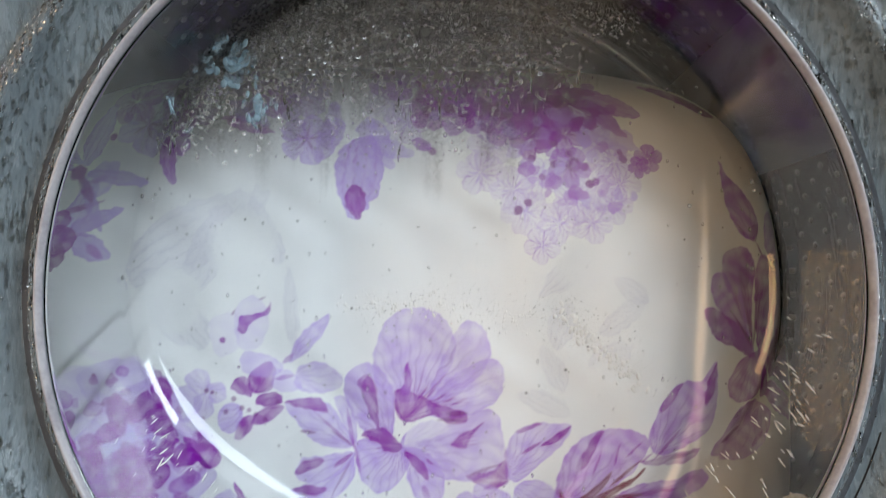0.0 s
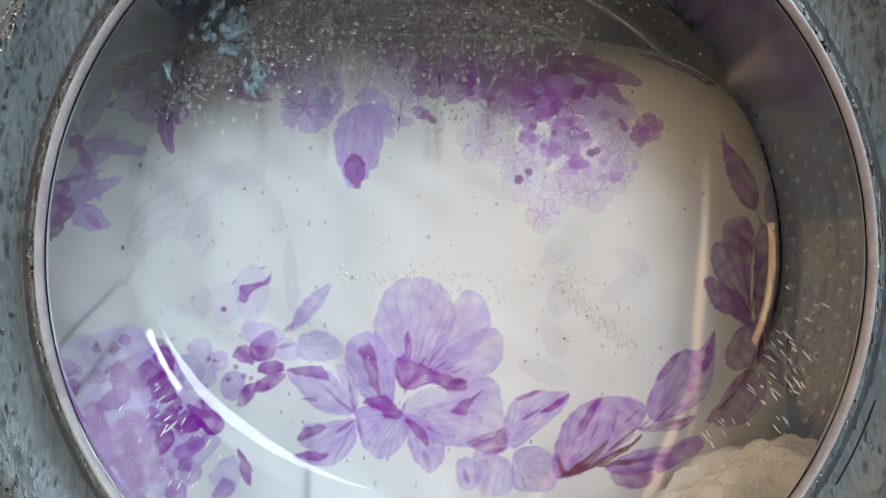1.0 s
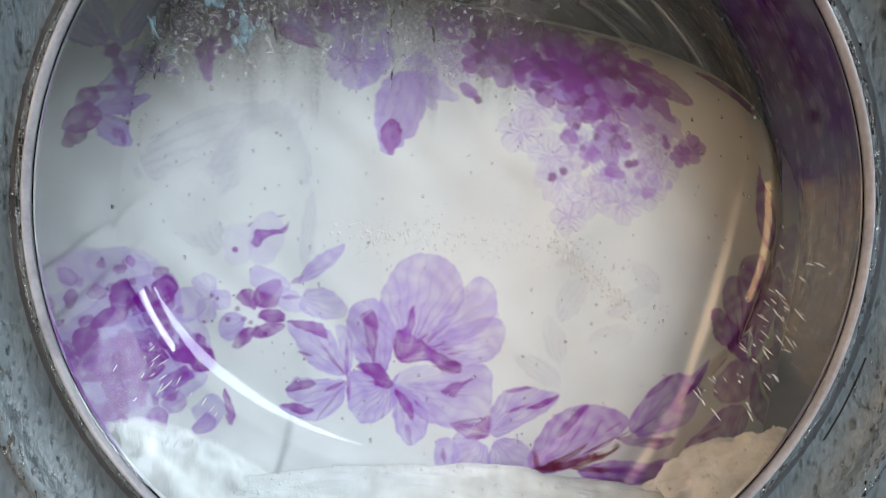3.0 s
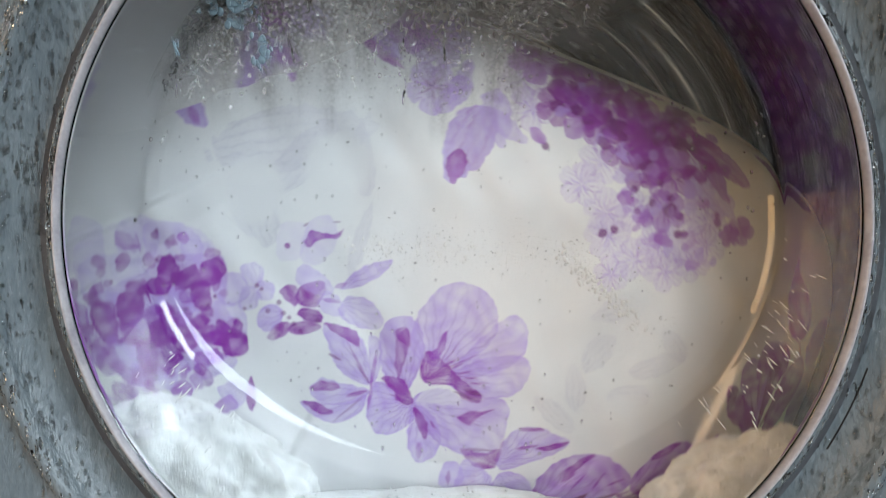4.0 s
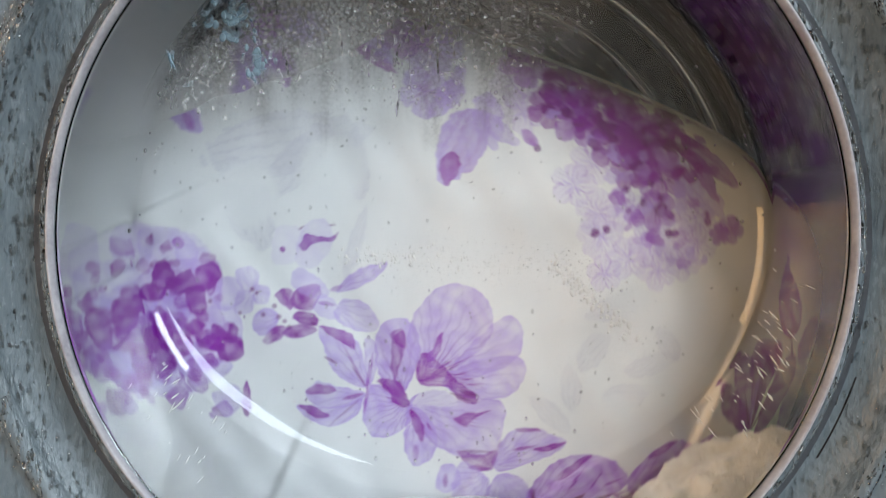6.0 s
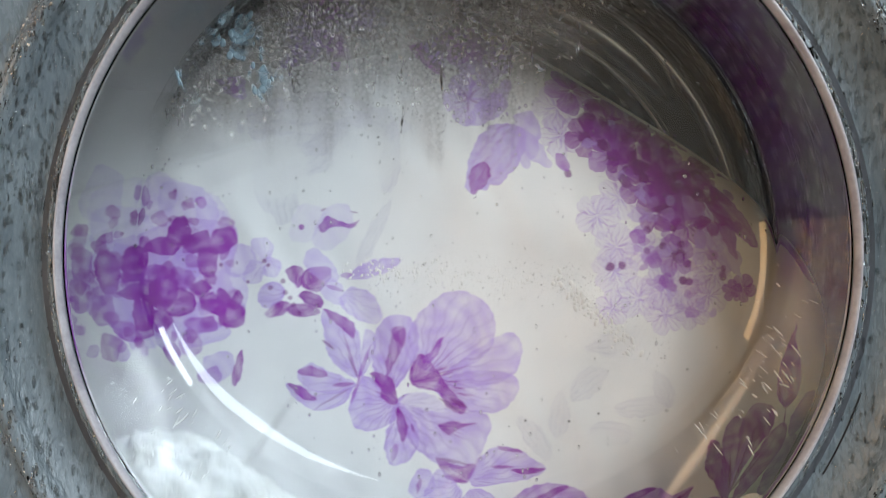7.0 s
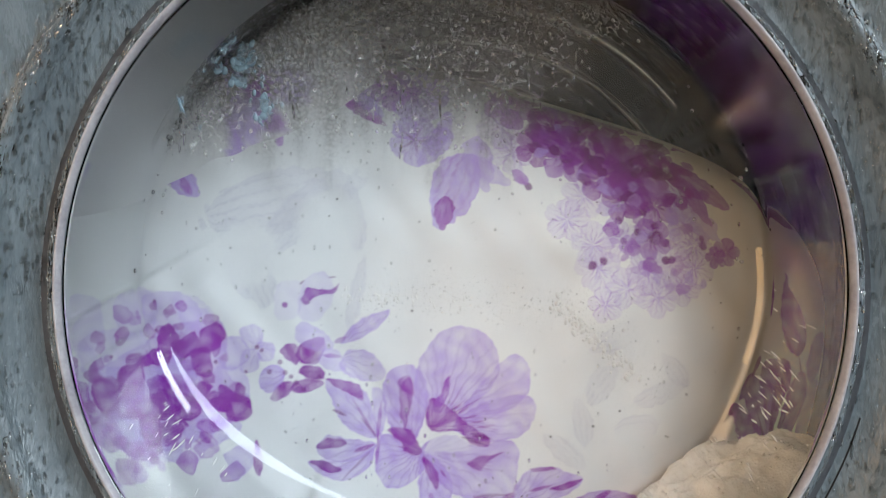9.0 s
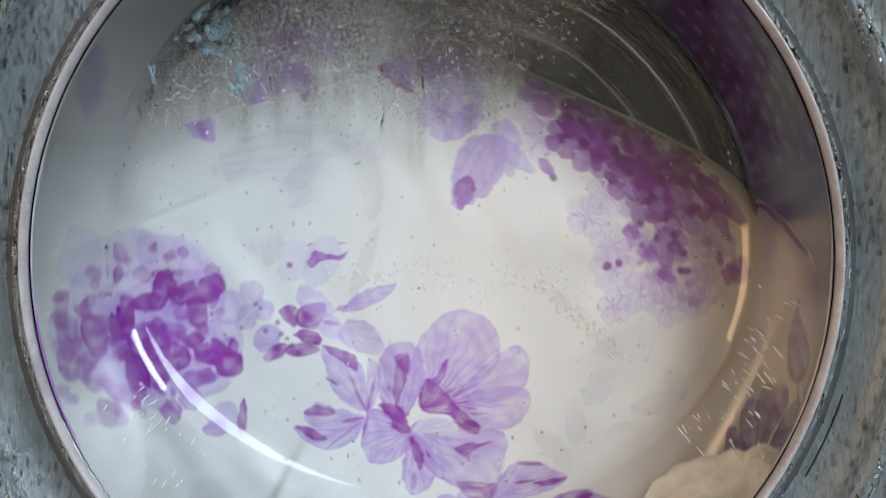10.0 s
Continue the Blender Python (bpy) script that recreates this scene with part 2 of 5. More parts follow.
part("top_panel", box(-0.30, 0.30, -0.005, 0.58, 0.341, 0.37, 0.004), ENAMEL, machine)
part("back_panel", box(-0.284, 0.284, 0.56, 0.58, -0.5, 0.34), ENAMEL, machine)
part("base_panel", box(-0.284, 0.284, 0.021, 0.56, -0.5, -0.48), ENAMEL, machine)

# sealing ring between the door and the tub
gasket = rounded([(0.1545, 0.0015), (0.166, 0.004), (0.176, 0.012), (0.188, 0.014), (0.198, 0.028), (0.208, 0.040), (0.2842, 0.043)], 3)
child("gasket", mesh_of("gasket", *turned(gasket), RUBBER), machine, "grey rubber door seal")
tub = [(0.2845, 0.044), (0.2845, 0.47), (0.0, 0.47)]
child("tub", mesh_of("tub", *turned(tub, 64), RUBBER), machine)

# door: moulded ring, bead and the glass bowl that reaches into the drum
door = tagged(new("door"), "round washer door with a wet glass bowl")
door.parent = machine
ring = rounded([(0.1520, -0.001), (0.1535, -0.0045), (0.1560, -0.004), (0.1600, 0.004), (0.1680, 0.003), (0.1750, -0.002), (0.1775, -0.008),
                (0.1810, -0.0095), (0.1845, -0.006), (0.1920, -0.009), (0.2140, -0.020), (0.2420, -0.030), (0.2530, -0.026), (0.2540, -0.001)], 3)
child("door_ring", mesh_of("door_ring", *turned(ring, 220), RING), door, "wet blue-grey door ring with drops")
bead = [(0.1524 + 0.0012 * math.cos(a), -0.0035 + 0.0022 * math.sin(a)) for a in np.linspace(0, 2 * math.pi, 12, endpoint=False)]
child("bead", mesh_of("bead", *turned(bead, 220, True), BEAD), door, "pale bead round the glass")

seam_line = [(0.1662 + 0.0003 * math.cos(a), 0.0030 + 0.0004 * math.sin(a)) for a in np.linspace(0, 2 * math.pi, 6, endpoint=False)]
verts = [(r * math.cos(a), y, r * math.sin(a)) for a in np.linspace(radians(-31), radians(-19), 14) for r, y in seam_line]
child("moulding_line", mesh_of("moulding_line", verts, [(6 * i + j, 6 * i + (j + 1) % 6, 6 * i + 6 + (j + 1) % 6, 6 * i + 6 + j) for i in range(13) for j in range(6)], DARK), door, "short dark moulding line")

RIM, FACE_W, FACE_H, FACE_TOP, FACE_Y, DOME = 0.1515, 0.1485, 0.120, 0.151, 0.054, 0.016


def outline(a):
    """Radius of the bowl's inner face in the direction a."""
    high = FACE_TOP if math.sin(a) > 0 else FACE_H
    return 1 / math.sqrt((math.cos(a) / FACE_W) ** 2 + (math.sin(a) / high) ** 2)


def bowl_point(a, s):
    """A point of the bowl: s from 0 at the rim over about 1 at the face's edge to 2 at its centre."""
    edge = outline(a)
    corners = ((RIM, -0.003), (RIM + (edge - RIM) * 0.25, 0.018), (RIM + (edge - RIM) * 0.85, 0.044), (edge * 0.99, FACE_Y - 0.001),
               (edge * 0.90, FACE_Y + 0.006), (edge * 0.55, FACE_Y + DOME - 0.003), (edge * 0.25, FACE_Y + DOME), (0.0, FACE_Y + DOME))
    t = min(s / 2, 0.999) * 6
    k = min(int(t), 5)
    t -= k
    # quadratic spline over the corners
    p, q, r = corners[k], corners[k + 1], corners[k + 2]
    if k > 0:
        p = ((p[0] + q[0]) / 2, (p[1] + q[1]) / 2)
    if k < 5:
        r = ((q[0] + r[0]) / 2, (q[1] + r[1]) / 2)
    c = [(1 - t) ** 2 * p[i] + 2 * t * (1 - t) * q[i] + t * t * r[i] for i in (0, 1)]
    return Vector((c[0] * math.cos(a), c[1], c[0] * math.sin(a)))


def bowl(offset, s0=0.0, steps=200):
    rows = [s for s in np.linspace(0, 1.97, 64) if s >= s0]
    verts = [bowl_point(2 * math.pi * k / steps, s) + Vector((0, offset, 0)) for s in rows for k in range(steps)]
    faces = [(i * steps + k, i * steps + (k + 1) % steps, (i + 1) * steps + (k + 1) % steps, (i + 1) * steps + k)
             for i in range(len(rows) - 1) for k in range(steps)]
    faces.append([(len(rows) - 1) * steps + k for k in range(steps)])
    return verts, faces


glass_bowl = child("glass_bowl", mesh_of("glass_bowl", *bowl(0), GLASS), door, "clear domed door glass")
glass_bowl.visible_shadow = False
thick = glass_bowl.modifiers.new("thick", "SOLIDIFY")
thick.thickness, thick.offset = 0.0022, -1.0
fog = child("condensation", mesh_of("condensation", *bowl(0.0034, 0.35), FOG), door, "misted beads of condensation with clear runs", "stuff")
fog.visible_shadow = False

# drum: shell, back, three lifters and its perforations
drum = tagged(new("drum"), "perforated stainless steel drum")
drum.parent = machine
shell = [(0.212, 0.052), (0.216, 0.047), (0.275, 0.048), (0.282, 0.056), (0.282, 0.37), (0.278, 0.382), (0.22, 0.382), (0.21, 0.374), (0.10, 0.368), (0.0, 0.366)]
child("shell", mesh_of("shell", *turned(rounded(shell[:6], 2) + rounded(shell[5:], 2), 144), SHADED_STEEL), drum)


def lifter(turn):
    """One hollow ridge along the drum, with a rounded crown and sloping ends."""
    verts, faces, m, n = [], [], 15, 22
    for i in range(n):
        v = i / (n - 1)
        rise = 0.074 * min(1, 5 * v, 6 * (1 - v)) ** 0.6
        for j in range(m):
            u = j / (m - 1) * 2 - 1
            h = rise * (1 - abs(u) ** 2.4)
            a = 0.20 * u * (1 - 0.45 * h / 0.074)
            r = 0.2815 - h
            verts.append((r * math.sin(a), 0.165 + 0.20 * v, r * math.cos(a)))
    for i in range(n - 1):
        for j in range(m - 1):
            faces.append((i * m + j, i * m + j + 1, (i + 1) * m + j + 1, (i + 1) * m + j))
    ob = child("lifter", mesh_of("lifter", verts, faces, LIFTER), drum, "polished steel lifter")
    ob.matrix_basis = pose(0, 0, 0, 0, turn, 0)
    return ob


def rib(turn):
    """An added bulge that stands in for the highlight along the corner between the shell and the back."""
    verts, faces, m, n = [], [], 12, 30
    for i in range(n):
        v = i / (n - 1)
        a = radians(46 * v)
        tube = 0.018 * (4 * v * (1 - v) + 0.02) ** 0.35
        for j in range(m):
            b = 2 * math.pi * j / m
            r = 0.246 + tube * math.cos(b)
            verts.append((r * math.sin(a), 0.348 + tube * math.sin(b), r * math.cos(a)))
    for i in range(n - 1):
        for j in range(m):
            faces.append((i * m + j, i * m + (j + 1) % m, (i + 1) * m + (j + 1) % m, (i + 1) * m + j))
    ob = child("rib", mesh_of("rib", verts, faces, GLINT_STEEL), drum, "bright steel bulge added for the corner highlight")
    ob.matrix_basis = pose(0, 0, 0, 0, turn, 0)


for turn in (0, 120, 240):
    lifter(turn)
    rib(turn + 8)
# added ridges in the bright steel, standing in for arcs of highlight
for radius, tube, y in ((0.266, 0.011, 0.350), (0.232, 0.006, 0.366), (0.190, 0.005, 0.362)):
    hoop = [(radius + tube * math.cos(a), y + tube * math.sin(a)) for a in np.linspace(0, 2 * math.pi, 14, endpoint=False)]
    child("hoop", mesh_of("hoop", *turned(hoop, 144, True), GLINT_STEEL), drum, "bright steel ridge added round the drum's back for its highlights")


def domes(places, segments=8, rings=3):
    """Many small half balls in one mesh: place, direction, up-axis, radius, height and stretch along up of each."""
    verts, faces = [], []
    for place, way, up, radius, height, long in places:
        side = up.cross(way).normalized()
        base = len(verts)
        for i in range(rings):
            e = math.pi / 2 * i / rings
            for k in range(segments):
                a = 2 * math.pi * k / segments
                verts.append(place + way * (height * math.sin(e)) + (side * math.cos(a) + up * (long * math.sin(a))) * (radius * math.cos(e)))
        verts.append(place + way * height)
        for i in range(rings - 1):
            for k in range(segments):
                k2 = (k + 1) % segments
                faces.append((base + i * segments + k, base + i * segments + k2, base + (i + 1) * segments + k2, base + (i + 1) * segments + k))
        top = base + rings * segments
        for k in range(segments):
            faces.append((base + (rings - 1) * segments + k, base + (rings - 1) * segments + (k + 1) % segments, top))
        faces.append([base + k for k in reversed(range(segments))])
    return verts, faces


def perforations():
    spots = []
    for i in range(19):
        y = 0.075 + 0.0148 * i
        for k in range(92):
            a = 2 * math.pi * (k + 0.5 * (i % 2)) / 92
            off = (math.degrees(a) + 60) % 120 - 60
            if abs(off) < 13:
                continue
            inward = Vector((-math.sin(a), 0, -math.cos(a)))
            spots.append((Vector((0.2818 * math.sin(a), y, 0.2818 * math.cos(a))), inward, Vector((0, 1, 0)), 0.0026, 0.0014, 1.0))
    for i in range(5):
        r = 0.11 + 0.022 * i
        for k in range(12 + 4 * i):
            a = 2 * math.pi * k / (12 + 4 * i)
            spots.append((Vector((r * math.sin(a), 0.3685 + 0.006 * (r > 0.16), r * math.cos(a))), Vector((0, -1, 0)), Vector((0, 0, 1)), 0.0026, 0.0015, 1.0))
    slots = []
    for r in (0.206, 0.219):
        for k in range(58):
            a = 2 * math.pi * k / 58
            slots.append((Vector((r * math.sin(a), 0.3725, r * math.cos(a))), Vector((0, -1, 0)), Vector((math.cos(a), 0, -math.sin(a))), 0.0030, 0.0035, 1.7))
    # the holes' glints are put into steels lighter than the shell
    child("perforations", mesh_of("perforations", *domes(spots), LIFTER), drum, "rows of raised holes, their glints put into a lighter steel", "stuff")
    child("slots", mesh_of("slots", *domes(slots), GLINT_STEEL), drum, "two rings of slots, their glints put into a brighter steel", "stuff")
    rows = []
    for turn in (0, 120, 240):
        for da in (-0.055, 0.055):
            for i in range(14):
                a = radians(turn) + da
                inward = Vector((-math.sin(a), 0, -math.cos(a)))
                rows.append((Vector((0.2110 * math.sin(a), 0.205 + 0.0105 * i, 0.2110 * math.cos(a))), inward, Vector((0, 1, 0)), 0.0026, 0.0022, 1.3))
    child("lifter_holes", mesh_of("lifter_holes", *domes(rows), SHADED_STEEL), drum, "rows of slots on the lifters", "stuff")


perforations()

# ---- the printed cushion ----
CX, CY, CZ = -0.041, 0.150, -0.048         # its centre from the door's centre, at rest
HALF_W, HALF_H, DEEP_Y, FRONT_Y, POWER = 0.236, 0.176, 0.052, 0.088, 3.8

CLOTH = np.array((0.79, 0.785, 0.79))
FAINT = np.array((0.60, 0.58, 0.66))
PALE = np.array((0.47, 0.33, 0.71))
LILAC = np.array((0.44, 0.25, 0.63))
MID = np.array((0.33, 0.105, 0.49))
VIOLET = np.array((0.255, 0.018, 0.35))
DEEP = np.array((0.165, 0.005, 0.19))
STEM = np.array((0.15, 0.008, 0.035))
SPECK = np.array((0.03, 0.03, 0.03))

NU, NV = 1080, 840
pp, qq = np.meshgrid(np.linspace(-1, 1, NU), np.linspace(-1, 1, NV))
mm = np.maximum(np.abs(pp), np.abs(qq))
norm = (np.abs(pp) ** POWER + np.abs(qq) ** POWER) ** (1 / POWER) + 1e-9
mm2 = np.clip(mm * (1.5 - 0.5 * mm * mm), 0, 1)
gx, gz = pp / norm * mm2 * HALF_W, qq / norm * mm2 * HALF_H


def smooth(x, low, high):
    k = np.clip((x - low) / (high - low), 0, 1)
    return k * k * (3 - 2 * k)


def fall(x, z):
    """How far the cover falls back at its edge: little where it is pressed to the glass."""
    return 1 - 0.72 * smooth(-x, 0.06, 0.20) * (1 - smooth(z, 0.06, 0.13))


rest = FRONT_Y - CY + DEEP_Y * fall(gx, gz) * (1 - np.sqrt(np.clip(1 - mm2 ** POWER, 0, 1)))
print_x, print_z = gx * 1000, gz * 1000     # millimetres on the cloth
dye = np.empty((NV, NU, 3))
dye[:] = CLOTH
wob = np.sin(print_x * 0.9 + 1.7 * np.sin(print_z * 0.35)) * np.cos(print_z * 0.8 + 1.3 * np.sin(print_x * 0.3))

wob2 = np.sin(print_x * 0.33 + 2.1 * np.sin(print_z * 0.21 + 1)) * np.sin(print_z * 0.37 + 1.9 * np.sin(print_x * 0.19)) + 0.14 * np.sin(print_x * 2.3 + print_z * 1.1) * np.sin(print_z * 2.6)


def lay(cut, colour, cover):
    dye[cut] += (colour - dye[cut]) * cover[:, None]


def petal(x0, z0, x1, z1, wide, colour, cover, veins=0, blunt=0):
    """One brushed petal from its root to its tip, wide at its middle, in millimetres."""
    long = math.hypot(x1 - x0, z1 - z0) + 1e-6
    reach = long + 2 * wide
    cut = (np.abs(print_x - x0) < reach) & (np.abs(print_z - z0) < reach)
    px, pz = print_x[cut] - x0, print_z[cut] - z0
    dx, dz = (x1 - x0) / long, (z1 - z0) / long
    u, v = (px * dx + pz * dz) / long, (pz * dx - px * dz)
    rough = min(1, wide / 5)
    v = v + (0.55 * wob[cut] + 0.5 * wob2[cut]) * rough
    u = u + 0.06 * wob2[cut] * rough
    uc = np.clip(u, 0, 1)
    half = wide * (np.sin(math.pi * uc ** 1.7) ** 0.5 if blunt else np.sin(math.pi * uc ** 0.85) ** 0.62) + 1e-4
    k = np.abs(v) / half
    soft = np.clip((1 - k) * half / 0.7, 0, 1) * ((u > 0) & (u < 1))
    if not veins:
        lay(cut, colour, np.clip(soft * cover * (0.85 + 0.25 * wob2[cut]), 0, 1))
        return
    # brush strokes fan out from the root; the rim and the root are darker than the middle
    fan = v / (half + 0.25 * wide)
    stroke = 0.5 + 0.5 * np.sin(fan * (7 + wide * 0.5) + 2.2 * np.sin(3.1 * uc + x0) + 0.8 * wob[cut])
    body = 0.70 + 0.16 * stroke + 0.20 * np.clip(k, 0, 1) ** 4 + 0.16 * (1 - uc) + 0.10 * wob2[cut]
    lay(cut, colour, np.clip(soft * body * cover, 0, 1))
    if wide > 2.2:
        dark = MID if colour is PALE else FAINT * 0.9 if colour is FAINT else VIOLET if colour is MID or colour is LILAC else DEEP
        line = np.clip(np.abs(np.sin(fan * (6 + wide * 0.25) + 1.5 * uc + z0)) ** 10, 0, 1)
        lay(cut, dark, soft * line * 0.55 * np.clip(1.05 - uc, 0, 1) ** 0.8 * (0.7 + 0.5 * wob[cut]).clip(0, 1))
        band = np.clip(1 - np.abs((1 - k) * half - 0.4) / 0.45, 0, 1) * ((u > 0.12) & (u < 0.985))
        lay(cut, dark, band * 0.30 * (0.6 + 0.6 * wob2[cut]).clip(0, 1))


def spot(x, z, radius, colour, cover):
    cut = (np.abs(print_x - x) < 2 * radius + 1) & (np.abs(print_z - z) < 2 * radius + 1)
    d = np.hypot(print_x[cut] - x, print_z[cut] - z) + 0.4 * wob[cut] * min(1, radius / 3)
    lay(cut, colour, np.clip((radius - d) / (0.25 * radius + 0.3), 0, 1) * cover)


def brush(points, colour, cover, root=None, strokes=9):
    """One washed petal inside a smooth closed outline in millimetres; strokes fan out from its root."""
    pts = np.array(points, float)
    before, nxt, after = np.roll(pts, 1, 0), np.roll(pts, -1, 0), np.roll(pts, -2, 0)
    pts = np.stack([pts + k * (nxt - before) / 2 + k * k * (before - 2.5 * pts + 2 * nxt - after / 2) + k ** 3 * (1.5 * (pts - nxt) + (after - before) / 2)
                    for k in (0, 0.2, 0.4, 0.6, 0.8)], 1).reshape(-1, 2)
    lo, hi = pts.min(0) - 2, pts.max(0) + 2
    cut = (print_x > lo[0]) & (print_x < hi[0]) & (print_z > lo[1]) & (print_z < hi[1])
    x, z = print_x[cut] + 0.5 * wob2[cut] + 0.3 * wob[cut], print_z[cut] + 0.4 * wob[cut] - 0.3 * wob2[cut]
    inside = np.zeros(len(x), bool)
    far = np.full(len(x), 99.0)
    for (ax, az), (bx, bz) in zip(pts, np.roll(pts, -1, 0)):
        inside ^= ((az > z) != (bz > z)) & (x < (bx - ax) * (z - az) / (bz - az + 1e-9) + ax)
        k = np.clip(((x - ax) * (bx - ax) + (z - az) * (bz - az)) / ((bx - ax) ** 2 + (bz - az) ** 2 + 1e-9), 0, 1)
        far = np.minimum(far, np.hypot(x - ax - k * (bx - ax), z - az - k * (bz - az)))
    soft = np.where(inside, np.clip(0.35 + far / 0.9, 0, 1), np.clip(0.35 - far / 0.9, 0, 1))
    rim = np.exp(-(far / 1.1) ** 2)
    body = 0.88 + 0.22 * rim + 0.26 * wob2[cut]
    if root is not None:
        away = np.hypot(x - root[0], z - root[1])
        reach = away.max() + 1e-6
        turn = np.arctan2(z - root[1], x - root[0])
        fan = 0.5 + 0.5 * np.sin(turn * strokes + 1.2 * np.sin(0.25 * away) + 0.5 * wob[cut])
        fine = 0.5 + 0.5 * np.sin(turn * strokes * 3.7 + 0.9 * np.sin(0.4 * away + 1))
        body = body - 0.12 + 0.24 * (fan - 0.5) + 0.30 * (1 - away / reach)
        lay(cut, colour, np.clip(soft * cover * body, 0, 1))
        vein = fine ** 7 * np.clip(1.1 - away / reach, 0, 1) * soft
        lay(cut, colour * 0.55 + MID * 0.25, np.clip(0.8 * cover * vein, 0, 1))
    else:
        lay(cut, colour, np.clip(soft * cover * body, 0, 1))


def blossom(x, z, radius, turn, colour, core, cover, petals=5):
    """A small round-petalled flower seen from above."""
    for k in range(petals):
        a = radians(turn + 360 * k / petals)
        petal(x, z, x + radius * math.cos(a), z + radius * math.sin(a), radius * (0.40 + 0.05 * ((k * 7) % 3)), colour, cover * (0.8 + 0.1 * (k % 3)), 1, 1)
    for k in range(petals):
        a = radians(turn + 360 * k / petals + 12)
        petal(x, z, x + radius * 0.55 * math.cos(a), z + radius * 0.55 * math.sin(a), radius * 0.07, core, 0.5)


# faint grey scrollwork
petal(-131.9, 50.9, -55.4, 96.2, 17.4, FAINT, 0.34, veins=1)
petal(-95.6, 39.3, -75.9, 91.8, 10.1, FAINT, 0.34, veins=1)
petal(-86.6, 16.1, -119.8, 56.8, 13.0, FAINT, 0.34, veins=1)
petal(-45.9, 56.7, -64.2, 94.7, 5.8, FAINT, 0.34, veins=1)
petal(-39.9, 16.2, -42.9, 56.7, 4.3, FAINT, 0.34, veins=1)
petal(92.8, 16.3, 101.5, 39.4, 7.2, FAINT, 0.24, veins=1)
petal(98.6, -6.7, 87.1, 16.3, 5.8, FAINT, 0.24, veins=1)
petal(110.2, 4.8, 133.6, 16.2, 7.2, FAINT, 0.24, veins=1)
petal(75.5, -6.6, 101.4, -18.2, 5.8, FAINT, 0.24, veins=1)
petal(124.7, -21.3, 107.2, 1.9, 6.5, FAINT, 0.24, veins=1)
petal(142.6, 39.3, 124.9, 50.9, 5.8, FAINT, 0.24, veins=1)
petal(87.1, 42.2, 116.3, 68.3, 7.2, FAINT, 0.24, veins=1)
petal(116.0, 22.0, 142.6, 42.2, 5.8, FAINT, 0.24, veins=1)
spot(-66.4, 68.3, 20.3, CLOTH, 0.8)
spot(123.2, -6.8, 20.3, CLOTH, 0.8)
spot(110.4, 62.5, 20.3, CLOTH, 0.8)
spot(-104.5, 39.3, 20.3, CLOTH, 0.8)
# large open flower
brush(((5.1, -9.2), (1, 5.3), (2.1, 18.3), (8, 30.8), (19.8, 36.3), (32.1, 34.3), (40.4, 25.6), (42.7, 14), (36, -0.5), (22.7, -10.7)), PALE, 0.62, (19.8, -17.9), 11)
brush(((30.1, -4.9), (38, 15.4), (43.9, 26.1), (50.7, 29.6), (57.4, 25.6), (61, 14), (56.5, 3.8), (43.3, -7.8), (28.6, -14.4)), PALE, 0.6, (19.8, -17.9), 11)
brush(((27.1, -15.6), (38.9, -0.5), (52.1, 8.2), (63.3, 10.2), (67.4, 0.9), (64.5, -9.8), (56.5, -15.6), (46.2, -19.4), (34.5, -19.4)), PALE, 0.62, (19.8, -17.9), 13)
brush(((5.1, -32.4), (-6.7, -23.7), (-13.8, -7.8), (-12.6, 2.4), (-5.2, 8.2), (2.7, 6.4), (8.6, -0.5), (12.1, -12.1), (11, -29.5)), PALE, 0.72, (11, -32.4), 9)
brush(((14.5, -33.9), (19.2, -26), (28.6, -20.8), (43.3, -22.5), (54.5, -15.6), (63.9, -17.3), (66.8, -32.4), (64.5, -44.6), (52.1, -50.4), (34.5, -49.2), (22.7, -42.5)), PALE, 0.66, (16.8, -33.9), 9)
brush(((15.7, -32.4), (-0.8, -30.1), (-7.3, -32.4), (-6.1, -46.9), (-1.4, -54.4), (5.1, -57), (13.3, -52.1), (19.8, -39.6)), PALE, 0.7, (14.5, -33), 9)
brush(((16.2, -35.3), (19.2, -52.7), (25.1, -61.4), (31.5, -63.4), (37.4, -54.1), (35.1, -43.4), (26.2, -35.3)), PALE, 0.74, (17.4, -35.3), 7)
brush(((21, -23.7), (31.5, -20.8), (38.9, -23.7), (34.5, -28.1), (22.7, -31), (16.8, -32.4)), CLOTH, 0.5)
brush(((12.1, -5.7), (13.3, -17.9), (19.8, -21.4), (31.5, -17.9), (39.8, -22.5), (48.6, -21.4), (46.8, -16.2), (35.1, -12.7), (23.3, -7.5)), VIOLET, 0.72, (16.8, -20.8), 9)
brush(((15.1, -8.1), (16.8, 0.9), (17.7, 8.2), (19.8, 5.3), (19.8, -6.3)), MID, 0.8)
petal(21.2, -14.4, 26.2, -3.4, 0.55, VIOLET, 0.6)
petal(21.2, -14.4, 31, 0.9, 0.55, VIOLET, 0.6)
petal(21.2, -14.4, 36, 0.1, 0.55, VIOLET, 0.6)
petal(21.2, -14.4, 43.3, -6.3, 0.55, VIOLET, 0.6)
petal(21.2, -14.4, 49.2, -8.1, 0.55, VIOLET, 0.6)
petal(21.2, -14.4, 53.9, -11, 0.55, VIOLET, 0.6)
petal(21.2, -14.4, 22.7, 5.3, 0.55, VIOLET, 0.6)
petal(21.2, -14.4, 28, 9.6, 0.55, VIOLET, 0.6)
petal(21.2, -14.4, 40.4, 5.3, 0.55, VIOLET, 0.6)
petal(24.2, -8.6, 29.2, -3.4, 1, VIOLET, 0.55)
